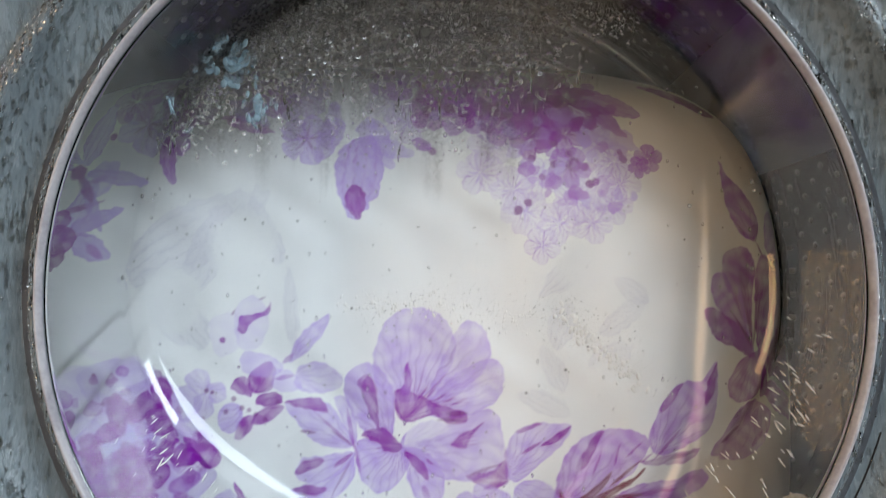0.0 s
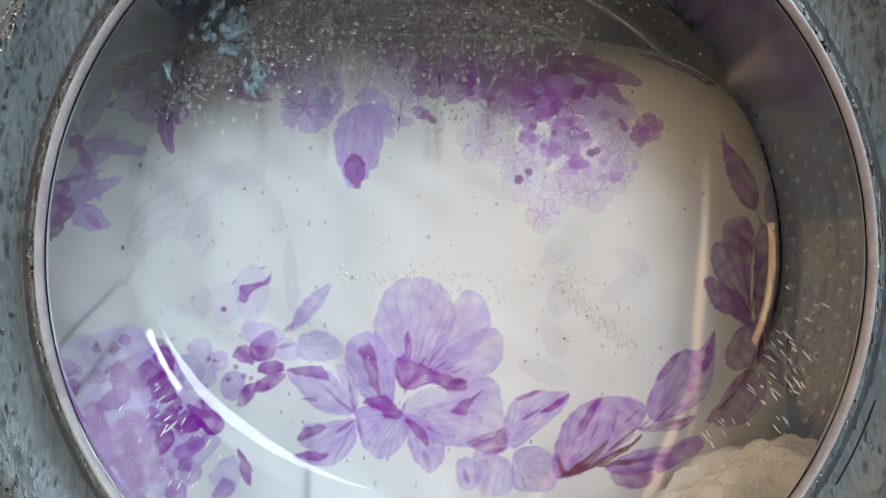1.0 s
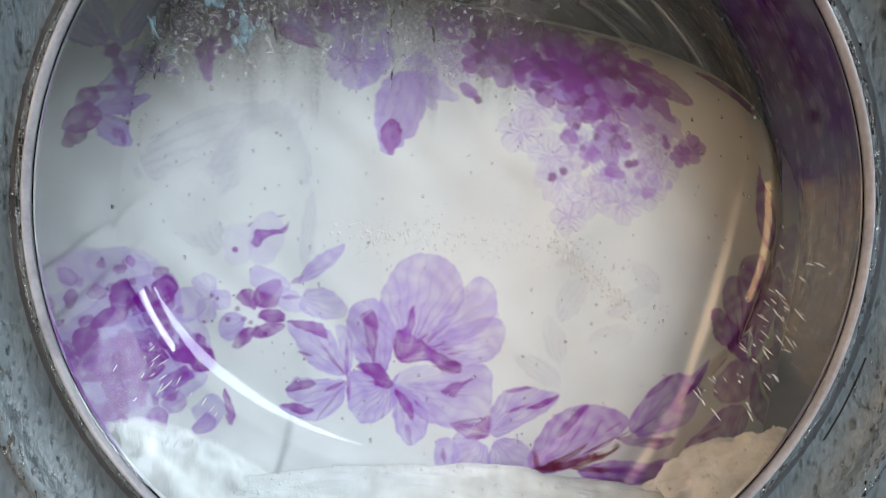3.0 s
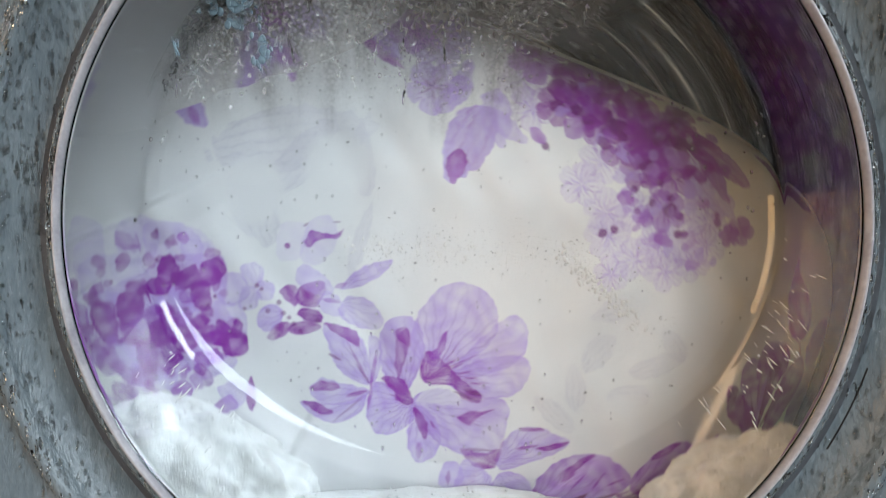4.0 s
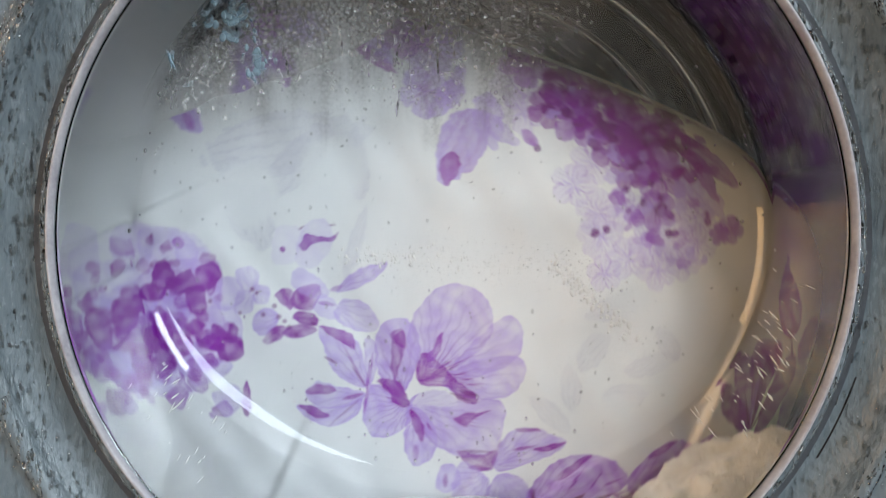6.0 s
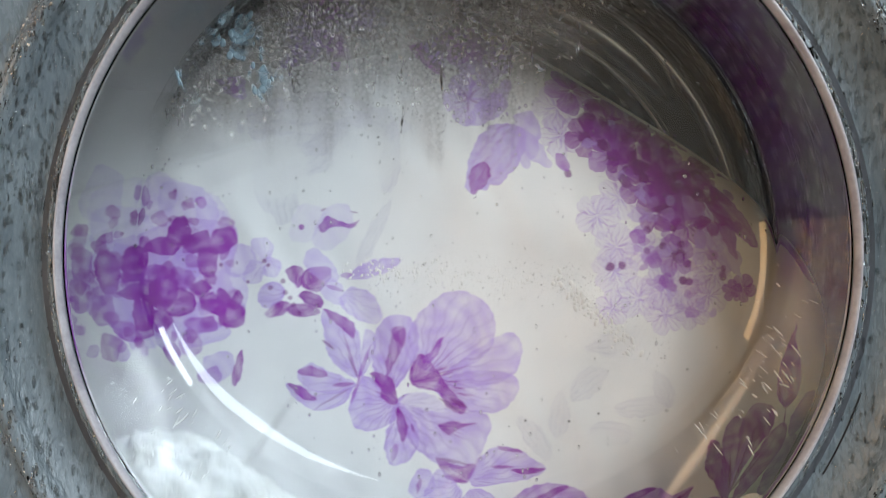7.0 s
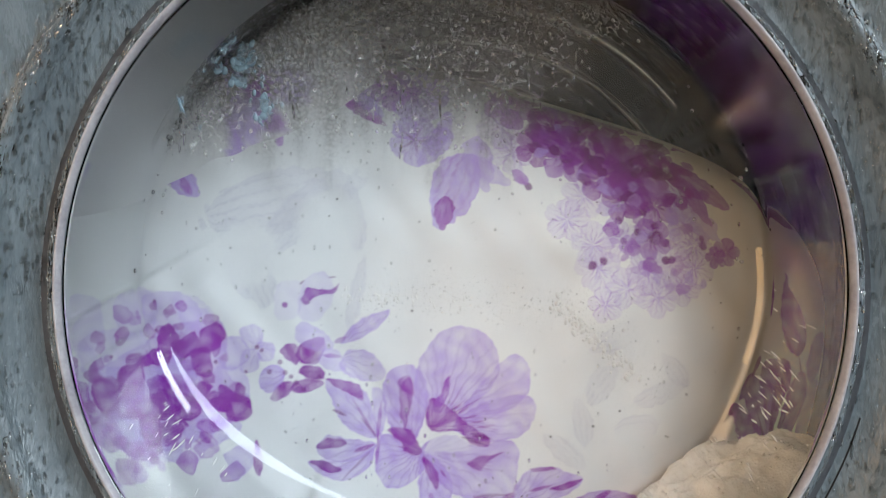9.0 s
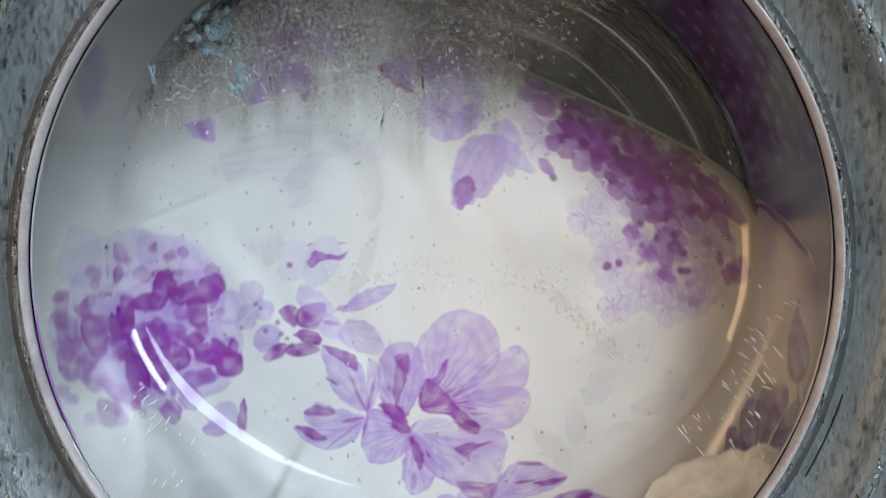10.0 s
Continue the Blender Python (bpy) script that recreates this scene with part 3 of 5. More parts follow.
petal(27.4, -9.8, 33, -4, 1, VIOLET, 0.55)
petal(31.5, -11.5, 38.9, -6.3, 1, VIOLET, 0.55)
petal(35.1, -12.7, 43.3, -8.1, 1, VIOLET, 0.55)
petal(38.9, -13.9, 49.2, -9.2, 1, VIOLET, 0.55)
petal(37.4, -17.3, 49.2, -16.8, 1.6, DEEP, 0.7)
petal(33, -20.2, 47.7, -20.8, 1.3, DEEP, 0.6)
brush(((-6.7, -1.1), (-3.2, 2.4), (1, 0.1), (3.3, -9.2), (3.9, -22.3), (6.2, -28.1), (-0.2, -19.4), (-3.8, -9.2)), VIOLET, 0.62, (5.1, -29.5), 6)
brush(((-4.9, -4), (-3.2, 1.2), (0.4, 0.1), (2.1, -6.3), (-1.4, -6.3)), VIOLET, 0.7)
brush(((5.1, -24.3), (15.1, -32.4), (13.3, -36.5), (7.4, -36.5), (3.9, -32.4), (-4.9, -28.3)), VIOLET, 0.72, (15.4, -33), 9)
petal(13.3, -33, -4.3, -24.9, 0.7, VIOLET, 0.7)
petal(13.3, -33, -5.5, -27.8, 0.7, VIOLET, 0.7)
petal(13.3, -33, -2, -31.2, 0.7, VIOLET, 0.7)
petal(13.3, -33, 0.7, -35.3, 0.7, VIOLET, 0.7)
petal(13.3, -33, 5.1, -21.4, 0.7, VIOLET, 0.7)
brush(((17.4, -35.9), (23.9, -38.8), (28, -43.4), (29.2, -50.4), (23.3, -46.3), (19.8, -41.7)), VIOLET, 0.78)
petal(27.4, -39.6, 32.1, -43.1, 1, VIOLET, 0.7)
petal(26.5, -52.7, 29.2, -62, 2.2, MID, 0.6)
brush(((40.4, -33), (45.1, -27.8), (51, -24.9), (57.4, -21.4), (52.1, -27.2), (49.2, -30.7), (47.7, -34.7)), VIOLET, 0.72)
petal(41.8, -32.4, 54.5, -24.9, 0.6, VIOLET, 0.7)
petal(41.8, -32.4, 54.5, -27.2, 0.6, VIOLET, 0.7)
petal(41.8, -32.4, 54.5, -30.1, 0.6, VIOLET, 0.7)
petal(41.8, -32.4, 54.5, -32.4, 0.6, VIOLET, 0.7)
# buds at its side
brush(((-43.8, -11.8), (-30.2, -9.2), (-20.8, -13.3), (-13.5, -23.7), (-8.5, -33), (-18.5, -34.4), (-30.2, -30.1), (-37.3, -22.3)), PALE, 0.62, (-8.5, -33.6), 7)
brush(((-43.8, -11.5), (-34.6, -9.2), (-25.8, -9.8), (-22, -16.2), (-27.3, -16.2), (-36.1, -14.4)), VIOLET, 0.72)
petal(-9, -33.6, -30.2, -15, 1, VIOLET, 0.6)
petal(-8.5, -33.9, -22, -24.3, 0.9, DEEP, 0.6)
petal(-36.1, -26, -27.3, -26.6, 1.2, DEEP, 0.7)
brush(((-19, -9.8), (-10.8, -11.5), (-6.7, -32.4), (-12.6, -26)), PALE, 0.55, (-7.9, -32.4), 5)
brush(((-9, -36.2), (-24.3, -38.2), (-34.6, -39.4), (-38.8, -46.9), (-33.8, -51.8), (-20.8, -49.8), (-10.2, -43.4)), PALE, 0.62, (-8.5, -36.8), 7)
brush(((-38.5, -48.1), (-35.5, -41.7), (-26.7, -39.1), (-23.8, -41.1), (-30.8, -45.7)), VIOLET, 0.74)
petal(-9, -37, -19, -44, 1.6, VIOLET, 0.7)
brush(((-8.5, -39.6), (-20.8, -48.3), (-36.1, -53.6), (-40.2, -57), (-30.2, -60.8), (-17.9, -59.1), (-9, -50.4)), PALE, 0.6, (-8.5, -39.6), 7)
brush(((-39.6, -55.3), (-30.2, -52.7), (-22, -55), (-29.6, -58.5)), VIOLET, 0.72)
petal(-9.6, -39.6, -21.4, -61.4, 0.8, DEEP, 0.5)
petal(-8.5, -35.3, -12.6, -13.6, 1.4, MID, 0.8)
petal(-8.5, -32.4, -4.9, -48.3, 1.3, MID, 0.7)
# small violet and its sprays
brush(((-63.2, -1.1), (-60.2, 4.7), (-53.8, 9.3), (-49.6, 5.3), (-49.9, -3.4), (-55.2, -6.9), (-60.2, -6.9)), VIOLET, 0.74, (-62.6, -13.6), 7)
brush(((-72, -4), (-67.3, 1.2), (-62, -0.5), (-60.2, -8.3), (-67, -7.5)), VIOLET, 0.72, (-62.6, -13.6), 7)
brush(((-58.8, -11.5), (-53.8, -6.6), (-46.1, -7.5), (-44.9, -12.1), (-53.8, -14.1)), VIOLET, 0.75, (-62.6, -13.6), 7)
brush(((-60.2, -18.5), (-53.8, -14.1), (-44.3, -13.9), (-52, -21.4), (-59.6, -22.8)), VIOLET, 0.78, (-62.6, -13.6), 7)
brush(((-69.6, -27.2), (-65.5, -19.4), (-59, -17.9), (-60.8, -25.2), (-67, -30.7)), VIOLET, 0.74, (-62.6, -13.6), 7)
brush(((-77.9, -19.4), (-73.2, -12.1), (-66.7, -13.3), (-64.9, -19.4), (-69.9, -26.6), (-76.1, -26)), PALE, 0.7, (-62.6, -13.6), 5)
spot(-69.9, -9.8, 1.6, DEEP, 0.6)
spot(-65.5, -14.4, 1.6, DEEP, 0.6)
spot(-62, -15.6, 1.6, DEEP, 0.6)
spot(-58.5, -17.9, 1.6, DEEP, 0.6)
spot(-47.3, -11.5, 1.6, DEEP, 0.6)
spot(-53.8, -20.2, 1.6, DEEP, 0.6)
spot(-73.8, -16.5, 1.6, DEEP, 0.6)
brush(((-68.5, 25), (-67.3, 31.9), (-61.1, 32.5), (-54.9, 34.6), (-51.7, 38.3), (-53.5, 32.5), (-60.8, 29.3), (-65.2, 22.7)), VIOLET, 0.78)
brush(((-42.6, 8.8), (-36.7, 22.1), (-27.3, 30.2), (-21.7, 32.5), (-23.8, 24.1), (-33.2, 13.4)), PALE, 0.62, (-42, 8.2), 7)
petal(-45.5, 7.6, -39.6, 12.8, 1.8, MID, 0.8)
petal(-49.3, 0.1, -39, 1.8, 1.5, VIOLET, 0.7)
brush(((-37.6, 5.3), (-27.3, 8.8), (-17.9, 4.7), (-14.3, -0.5), (-19.6, -6.3), (-30.8, -6.9), (-39, -3.4)), PALE, 0.5, (-42, 0.9), 7)
brush(((-69.9, 35.7), (-60.2, 42.4), (-52.6, 32.8), (-57.3, 16.9), (-67.9, 16.3)), PALE, 0.26)
brush(((-81.7, 31.4), (-69.9, 32.8), (-67.9, 16.9), (-77.3, 11.1), (-82.6, 19.8)), PALE, 0.18)
brush(((-65.5, 14), (-50.8, 11.1), (-44.9, 5.3), (-53.8, 0.9), (-65.5, 3.8)), PALE, 0.5)
brush(((-49.3, 5.3), (-39, 2.4), (-36.1, -4.9), (-44.9, -6.3), (-50.8, -3.4)), PALE, 0.45)
petal(-72, 31.9, -70.2, 35.7, 0.9, DEEP, 0.6)
petal(-58.5, 40.1, -53.8, 41.8, 0.8, DEEP, 0.6)
spot(-76.4, 19.8, 1.9, VIOLET, 0.8)
brush(((-94.9, 0.9), (-87.6, 5.3), (-81.7, -0.5), (-84.6, -7.8), (-92, -6.3)), PALE, 0.4, (-83.8, -5.7), 5)
brush(((-90.5, -9.2), (-81.7, -7.8), (-80.2, -17.9), (-89, -20.8)), PALE, 0.45, (-83.8, -5.7), 5)
brush(((-83.2, -3.4), (-75.8, -2), (-73.8, -9.2), (-80.2, -12.1)), PALE, 0.5, (-83.8, -5.7), 5)
spot(-83.8, -5.7, 1.6, DEEP, 0.7)
# dense cluster of violets
brush(((-166.9, -48.5), (-147.1, -24.8), (-133.8, -9.0), (-105.5, 0.8), (-95.5, -23.0), (-78.7, -34.5), (-88.4, -52.2), (-109.8, -70.4), (-130.5, -81.0), (-157.3, -71.0)), LILAC, 0.5)
brush(((-183.6, -22.2), (-163.4, 0.2), (-127.7, 10.7), (-109.6, -0.4), (-130.2, -21.3), (-151.7, -39.6), (-173.6, -46.0)), PALE, 0.22)
brush(((-166.9, -4.3), (-156.1, 6.4), (-143.7, 2.4), (-141.2, -15.0), (-157.8, -23.3)), PALE, 0.28)
brush(((-179.0, -31.8), (-160.2, -18.6), (-140.6, -23.9), (-150.1, -41.4), (-170.0, -47.2)), PALE, 0.3)
brush(((-153.7, -1.3), (-139.3, 8.9), (-123.3, 7.7), (-117.2, -4.4), (-141.0, -18.4)), PALE, 0.34)
brush(((-129.8, 0.6), (-115.9, 5.4), (-109.4, -4.5), (-119.9, -13.2)), PALE, 0.3)
brush(((-145.9, -63.3), (-132.4, -59.4), (-124.2, -75.1), (-140.9, -80.0)), PALE, 0.55)
brush(((-135.0, -31.1), (-122.6, -23.2), (-110.0, -30.7), (-124.6, -42.7)), PALE, 0.55)
brush(((-107.8, -14.4), (-95.8, -3.3), (-85.7, -11.5), (-94.4, -22.4)), PALE, 0.5)
brush(((-159.8, -40.5), (-147.0, -40.2), (-143.4, -54.8), (-153.5, -56.1)), PALE, 0.5)
brush(((-120.1, -66.8), (-102.2, -56.2), (-95.3, -71.7), (-113.1, -78.6)), PALE, 0.35)
brush(((-101.7, -58.1), (-85.5, -45.6), (-79.6, -51.6), (-96.4, -67.7)), PALE, 0.5)
brush(((-129.1, -19.0), (-113.6, -18.1), (-107.6, -38.9), (-122.4, -41.5)), PALE, 0.45)
brush(((-146.2, -34.0), (-131.1, -29.5), (-128.9, -42.8), (-140.0, -46.7)), PALE, 0.5)
brush(((-104.0, -24.5), (-88.0, -19.7), (-80.5, -33.1), (-96.5, -37.9)), PALE, 0.4)
brush(((-166.7, -42.9), (-155.5, -39.6), (-150.1, -51.9), (-159.2, -56.4)), PALE, 0.4)
brush(((-132.2, -65.5), (-115.5, -57.1), (-106.7, -75.4), (-125.8, -81.0)), PALE, 0.4)
brush(((-113.8, -51.3), (-100.3, -43.8), (-93.3, -59.3), (-106.7, -63.8)), PALE, 0.45)
brush(((-191.3, -10.3), (-174.2, -8.8), (-167.7, -31.3), (-185.3, -36.4)), PALE, 0.25)
brush(((-182.8, -49.7), (-166.8, -45.0), (-159.2, -70.7), (-172.1, -74.4)), PALE, 0.35)
brush(((-137.6, -16.5), (-135.9, -9.0), (-130.7, -8.2), (-124.2, -15.7), (-126.6, -22.0), (-134.9, -24.4)), VIOLET, 0.86)
brush(((-125.9, -21.2), (-124.3, -12.8), (-118.4, -7.8), (-114.4, -14.0), (-119.1, -23.1)), VIOLET, 0.86)
brush(((-114.4, -15.0), (-115.4, -5.5), (-109.3, 0.1), (-102.3, -3.8), (-103.5, -11.7), (-109.6, -17.0)), VIOLET, 0.86)
brush(((-117.3, -19.8), (-109.3, -14.0), (-103.1, -26.8), (-110.2, -29.6)), VIOLET, 0.84)
brush(((-145.2, -34.5), (-140.4, -24.7), (-128.3, -20.9), (-127.7, -29.0), (-138.9, -34.4)), VIOLET, 0.84)
brush(((-150.4, -49.1), (-152.1, -37.8), (-141.2, -34.5), (-136.7, -48.5), (-142.9, -54.6)), VIOLET, 0.9)
brush(((-164.6, -51.9), (-160.9, -46.0), (-151.6, -48.9), (-145.2, -62.3), (-150.9, -66.8), (-160.6, -59.5)), VIOLET, 0.84)
brush(((-145.0, -62.6), (-137.4, -50.6), (-127.6, -45.7), (-124.6, -56.0), (-136.7, -62.5)), VIOLET, 0.86)
brush(((-130.9, -52.1), (-128.3, -41.6), (-120.8, -38.6), (-115.4, -45.1), (-116.5, -55.8), (-124.2, -59.1)), VIOLET, 0.82)
brush(((-120.5, -46.0), (-114.1, -40.6), (-104.8, -42.5), (-103.2, -50.3), (-110.9, -57.1), (-118.9, -56.1)), VIOLET, 0.86)
brush(((-135.8, -60.7), (-126.3, -55.2), (-119.3, -70.5), (-127.0, -74.1)), VIOLET, 0.84)
brush(((-124.1, -64.8), (-116.8, -56.1), (-109.2, -59.7), (-114.0, -69.5)), VIOLET, 0.8)
brush(((-111.9, -39.1), (-108.0, -32.0), (-100.7, -33.4), (-104.8, -40.7)), VIOLET, 0.8)
brush(((-102.5, -41.4), (-91.9, -35.6), (-87.4, -42.9), (-98.8, -45.3)), VIOLET, 0.76)
brush(((-90.4, -43.1), (-87.4, -32.1), (-77.8, -35.2), (-77.5, -42.8), (-84.3, -47.2)), VIOLET, 0.84)
brush(((-88.0, -36.9), (-88.8, -28.1), (-84.5, -27.6), (-82.8, -35.4)), VIOLET, 0.8)
brush(((-140.0, -77.9), (-128.8, -73.2), (-120.7, -79.2), (-130.7, -83.5)), MID, 0.8)
brush(((-108.0, -78.1), (-104.5, -68.8), (-96.8, -72.4), (-98.3, -81.5)), MID, 0.7)
brush(((-168.8, -42.4), (-164.5, -35.5), (-161.1, -39.7), (-165.4, -44.5)), MID, 0.8)
brush(((-136.9, -44.9), (-129.7, -36.1), (-124.2, -40.4), (-130.0, -48.4)), MID, 0.85)
brush(((-104.8, -56.3), (-93.8, -46.4), (-86.4, -50.1), (-96.0, -57.9)), MID, 0.7)
brush(((-84.4, -77.8), (-77.5, -68.1), (-71.3, -72.5), (-77.6, -79.5)), MID, 0.7)
brush(((-132.6, 3.1), (-129.4, 6.8), (-126.4, 3.5), (-128.2, 0.1)), MID, 0.7)
brush(((-141.0, -53.3), (-137.4, -41.8), (-132.3, -50.8)), MID, 0.7)
brush(((-124.4, -33.7), (-112.7, -32.0), (-112.0, -40.5), (-121.8, -42.7)), MID, 0.7)
brush(((-101.6, -66.3), (-93.5, -58.7), (-87.8, -65.8), (-95.0, -71.3)), MID, 0.5)
brush(((-177.8, -55.3), (-168.7, -50.9), (-162.3, -61.2), (-168.4, -69.9)), MID, 0.7)
brush(((-170.4, -70.8), (-159.2, -67.5), (-153.8, -79.8), (-161.3, -83.8)), MID, 0.7)
brush(((-154.9, -72.5), (-146.2, -66.5), (-139.3, -78.3), (-146.3, -84.0)), MID, 0.6)
brush(((-140.4, -85.9), (-128.7, -84.2), (-127.1, -95.9), (-135.5, -96.7)), VIOLET, 0.6)
spot(-131.6, -24.7, 1.3, DEEP, 0.7)
spot(-145.1, 1.1, 1.3, DEEP, 0.7)
spot(-158.7, -33.9, 1.3, DEEP, 0.7)
spot(-105.1, -25.9, 1.3, DEEP, 0.7)
spot(-103.2, -20, 1.3, DEEP, 0.7)
spot(-130.5, -10.1, 1.3, DEEP, 0.7)
spot(-139.1, -13.5, 1.3, DEEP, 0.7)
spot(-85.9, -20.2, 1.3, DEEP, 0.7)
spot(-80.9, -6.8, 1.3, DEEP, 0.7)
spot(-126.6, -59, 1.3, DEEP, 0.7)
spot(-127.5, -20.5, 1.3, DEEP, 0.7)
spot(-108.2, -50.6, 1.3, DEEP, 0.7)
brush(((-67.3, -69.2), (-70.4, -55.6), (-68.4, -52.9), (-63.5, -64.7), (-62.9, -71.5)), VIOLET, 0.75)
brush(((-85.3, -67.3), (-74.4, -57.2), (-68.3, -65.8), (-75.1, -78.2)), PALE, 0.5)
# flower at the far corner
petal(-164.8, 74.8, -131.6, 89.3, 4.3, PALE, 0.9, veins=1)
petal(-164.6, 71.8, -148.7, 104.8, 6.5, PALE, 0.8, veins=1)
petal(-161.3, 71.8, -138.4, 62.7, 7.2, PALE, 0.85, veins=1)
petal(-172.3, 84.0, -142.9, 92.5, 2.0, VIOLET, 0.8)
petal(-158.2, 77.7, -176.5, 63.0, 8.0, VIOLET, 0.9, veins=1)
petal(-161.7, 79.3, -172.3, 84.0, 7.2, VIOLET, 0.85)
petal(-164.5, 68.9, -174.5, 54.0, 5.8, DEEP, 0.8)
petal(-151.3, 68.7, -143.1, 61.3, 2.9, MID, 0.7)
petal(-153.4, 102.4, -142.4, 106.2, 2.0, VIOLET, 0.8)
petal(-156.2, 95.8, -138.3, 113.8, 8.7, PALE, 0.7)
petal(-157.3, 105.9, -143.8, 74.6, 3.8, PALE, 0.85, veins=1)
petal(-156.4, 107.9, -120.3, 102.5, 4.3, PALE, 0.8, veins=1)
petal(-161.6, 111.7, -220.5, 128.1, 8.7, PALE, 0.75, veins=1)
petal(-160.0, 112.2, -205.5, 151.1, 7.2, PALE, 0.7, veins=1)
petal(-158.4, 112.6, -147.8, 150.2, 7.2, PALE, 0.7, veins=1)
spot(-160.8, 108.4, 5.2, VIOLET, 0.9)
petal(-158.9, 105.5, -149.7, 91.0, 3.2, VIOLET, 0.8)
spot(-144.4, 128.9, 2.6, VIOLET, 0.8)
petal(-228.3, 129.5, -190.6, 108.6, 4.9, MID, 0.7)
# sprays along the upper edge
petal(-115.2, 129.1, -106.2, 101.0, 5.2, MID, 0.85, veins=1)
petal(-107.6, 117.8, -99.7, 128.8, 5.8, MID, 0.7)
petal(-82.5, 138.4, -54.2, 129.0, 4.3, VIOLET, 0.8)
petal(-81.2, 148.8, -57.6, 133.2, 5.8, PALE, 0.8)
blossom(-125.9, 136.0, 17.4, -10, PALE, DEEP, 0.75, 5)
blossom(-102.4, 145.7, 17.4, -30, MID, DEEP, 0.75, 5)
blossom(-85.6, 165.1, 17.4, -40, PALE, DEEP, 0.75, 5)
blossom(-117.2, 161.9, 17.4, -0, MID, DEEP, 0.75, 5)
blossom(-136.3, 150.7, 14.5, -50, MID, DEEP, 0.75, 5)
blossom(-107.4, 179.6, 17.4, -0, VIOLET, DEEP, 0.75, 5)
blossom(-76.9, 179.4, 17.4, -30, PALE, DEEP, 0.75, 5)
blossom(-41.6, 152.1, 17.4, -50, PALE, DEEP, 0.75, 5)
blossom(-39.7, 179.2, 17.4, -20, PALE, DEEP, 0.75, 5)
blossom(-36.1, 125.1, 14.5, -0, PALE, DEEP, 0.75, 5)
blossom(-57.0, 152.2, 14.5, -0, MID, DEEP, 0.75, 5)
petal(-6.5, 128.1, -8.9, 81.4, 13.0, PALE, 0.85, veins=1)
petal(-19.0, 138.0, -29.5, 112.7, 7.2, PALE, 0.8)
petal(-6.9, 137.9, 8.8, 109.5, 8.7, PALE, 0.75)
petal(-11.0, 100.6, -6.9, 81.4, 5.8, VIOLET, 0.85, veins=1)
petal(-22.8, 148.3, -22.5, 121.9, 4.3, PALE, 0.7)
petal(-3.4, 125.0, 20.4, 115.6, 5.8, PALE, 0.6)
# drooping cluster
blossom(7.6, 148.1, 14.5, -6, PALE, PALE, 0.26, 5)
blossom(17.2, 134.5, 13.3, -0, PALE, PALE, 0.26, 5)
blossom(29.0, 141.1, 12.2, -64, VIOLET, DEEP, 0.9, 5)
blossom(9.7, 163.8, 16.2, -4, MID, DEEP, 0.9, 5)
blossom(34.9, 157.4, 16.2, -60, VIOLET, DEEP, 0.9, 5)
blossom(47.0, 141.1, 15.1, -52, MID, DEEP, 0.9, 5)
blossom(56.3, 155.3, 15.1, -46, VIOLET, DEEP, 0.9, 5)
blossom(67.8, 134.4, 13.3, -38, VIOLET, DEEP, 0.9, 5)
blossom(80.2, 144.5, 15.1, -30, VIOLET, DEEP, 0.9, 5)
blossom(88.6, 131.2, 12.8, -24, VIOLET, DEEP, 0.9, 5)
blossom(71.7, 155.4, 14.5, -36, MID, DEEP, 0.9, 5)
blossom(92.9, 151.8, 13.3, -22, MID, DEEP, 0.9, 5)
blossom(82.4, 124.8, 11.6, -28, VIOLET, DEEP, 0.9, 5)
blossom(100.3, 128.0, 13.3, -16, MID, DEEP, 0.9, 5)
blossom(102.5, 109.5, 11.6, -14, MID, DEEP, 0.9, 5)
blossom(87.7, 103.4, 11.6, -24, PALE, PALE, 0.26, 5)
blossom(117.9, 121.9, 12.8, -4, PALE, PALE, 0.26, 5)
blossom(126.4, 112.8, 11.6, -70, PALE, PALE, 0.26, 5)
blossom(128.8, 100.7, 12.2, -68, PALE, PALE, 0.26, 5)
blossom(116.9, 99.1, 12.8, -4, PALE, PALE, 0.26, 5)
blossom(125.5, 88.8, 10.4, -70, PALE, PALE, 0.26, 5)
blossom(105.0, 91.6, 12.8, -12, PALE, PALE, 0.26, 5)
blossom(78.7, 85.7, 12.8, -30, PALE, PALE, 0.26, 5)
blossom(96.0, 79.8, 11.6, -18, PALE, PALE, 0.26, 5)
blossom(113.5, 79.9, 11.6, -6, PALE, PALE, 0.26, 5)
blossom(73.0, 97.5, 12.8, -34, PALE, PALE, 0.26, 5)
blossom(144.7, 114.7, 8.1, -58, MID, DEEP, 0.9, 5)
blossom(139.8, 110.0, 6.4, -25, MID, DEEP, 0.9, 5)
blossom(61.6, 121.7, 12.8, -42, PALE, PALE, 0.26, 5)
blossom(113.0, 138.0, 12.8, -8, PALE, PALE, 0.26, 5)
blossom(55.6, 106.4, 12.8, -46, PALE, PALE, 0.26, 5)
blossom(87.2, 68.2, 9.9, -24, PALE, PALE, 0.26, 5)
blossom(96.8, 159.7, 11.6, -20, VIOLET, DEEP, 0.9, 5)
blossom(51.1, 178.7, 16.2, -50, MID, DEEP, 0.9, 5)
blossom(27.6, 182.2, 16.2, -64, VIOLET, DEEP, 0.9, 5)
blossom(74.5, 182.0, 16.2, -36, VIOLET, DEEP, 0.9, 5)
blossom(94.6, 185.3, 14.5, -24, MID, DEEP, 0.9, 5)
spot(104.9, 111.0, 4.6, DEEP, 0.85)
spot(88.3, 104.0, 2.3, DEEP, 0.85)
spot(113.1, 100.6, 2.6, DEEP, 0.85)
spot(75.2, 86.3, 2.9, DEEP, 0.85)
spot(129.7, 118.0, 2.0, DEEP, 0.85)
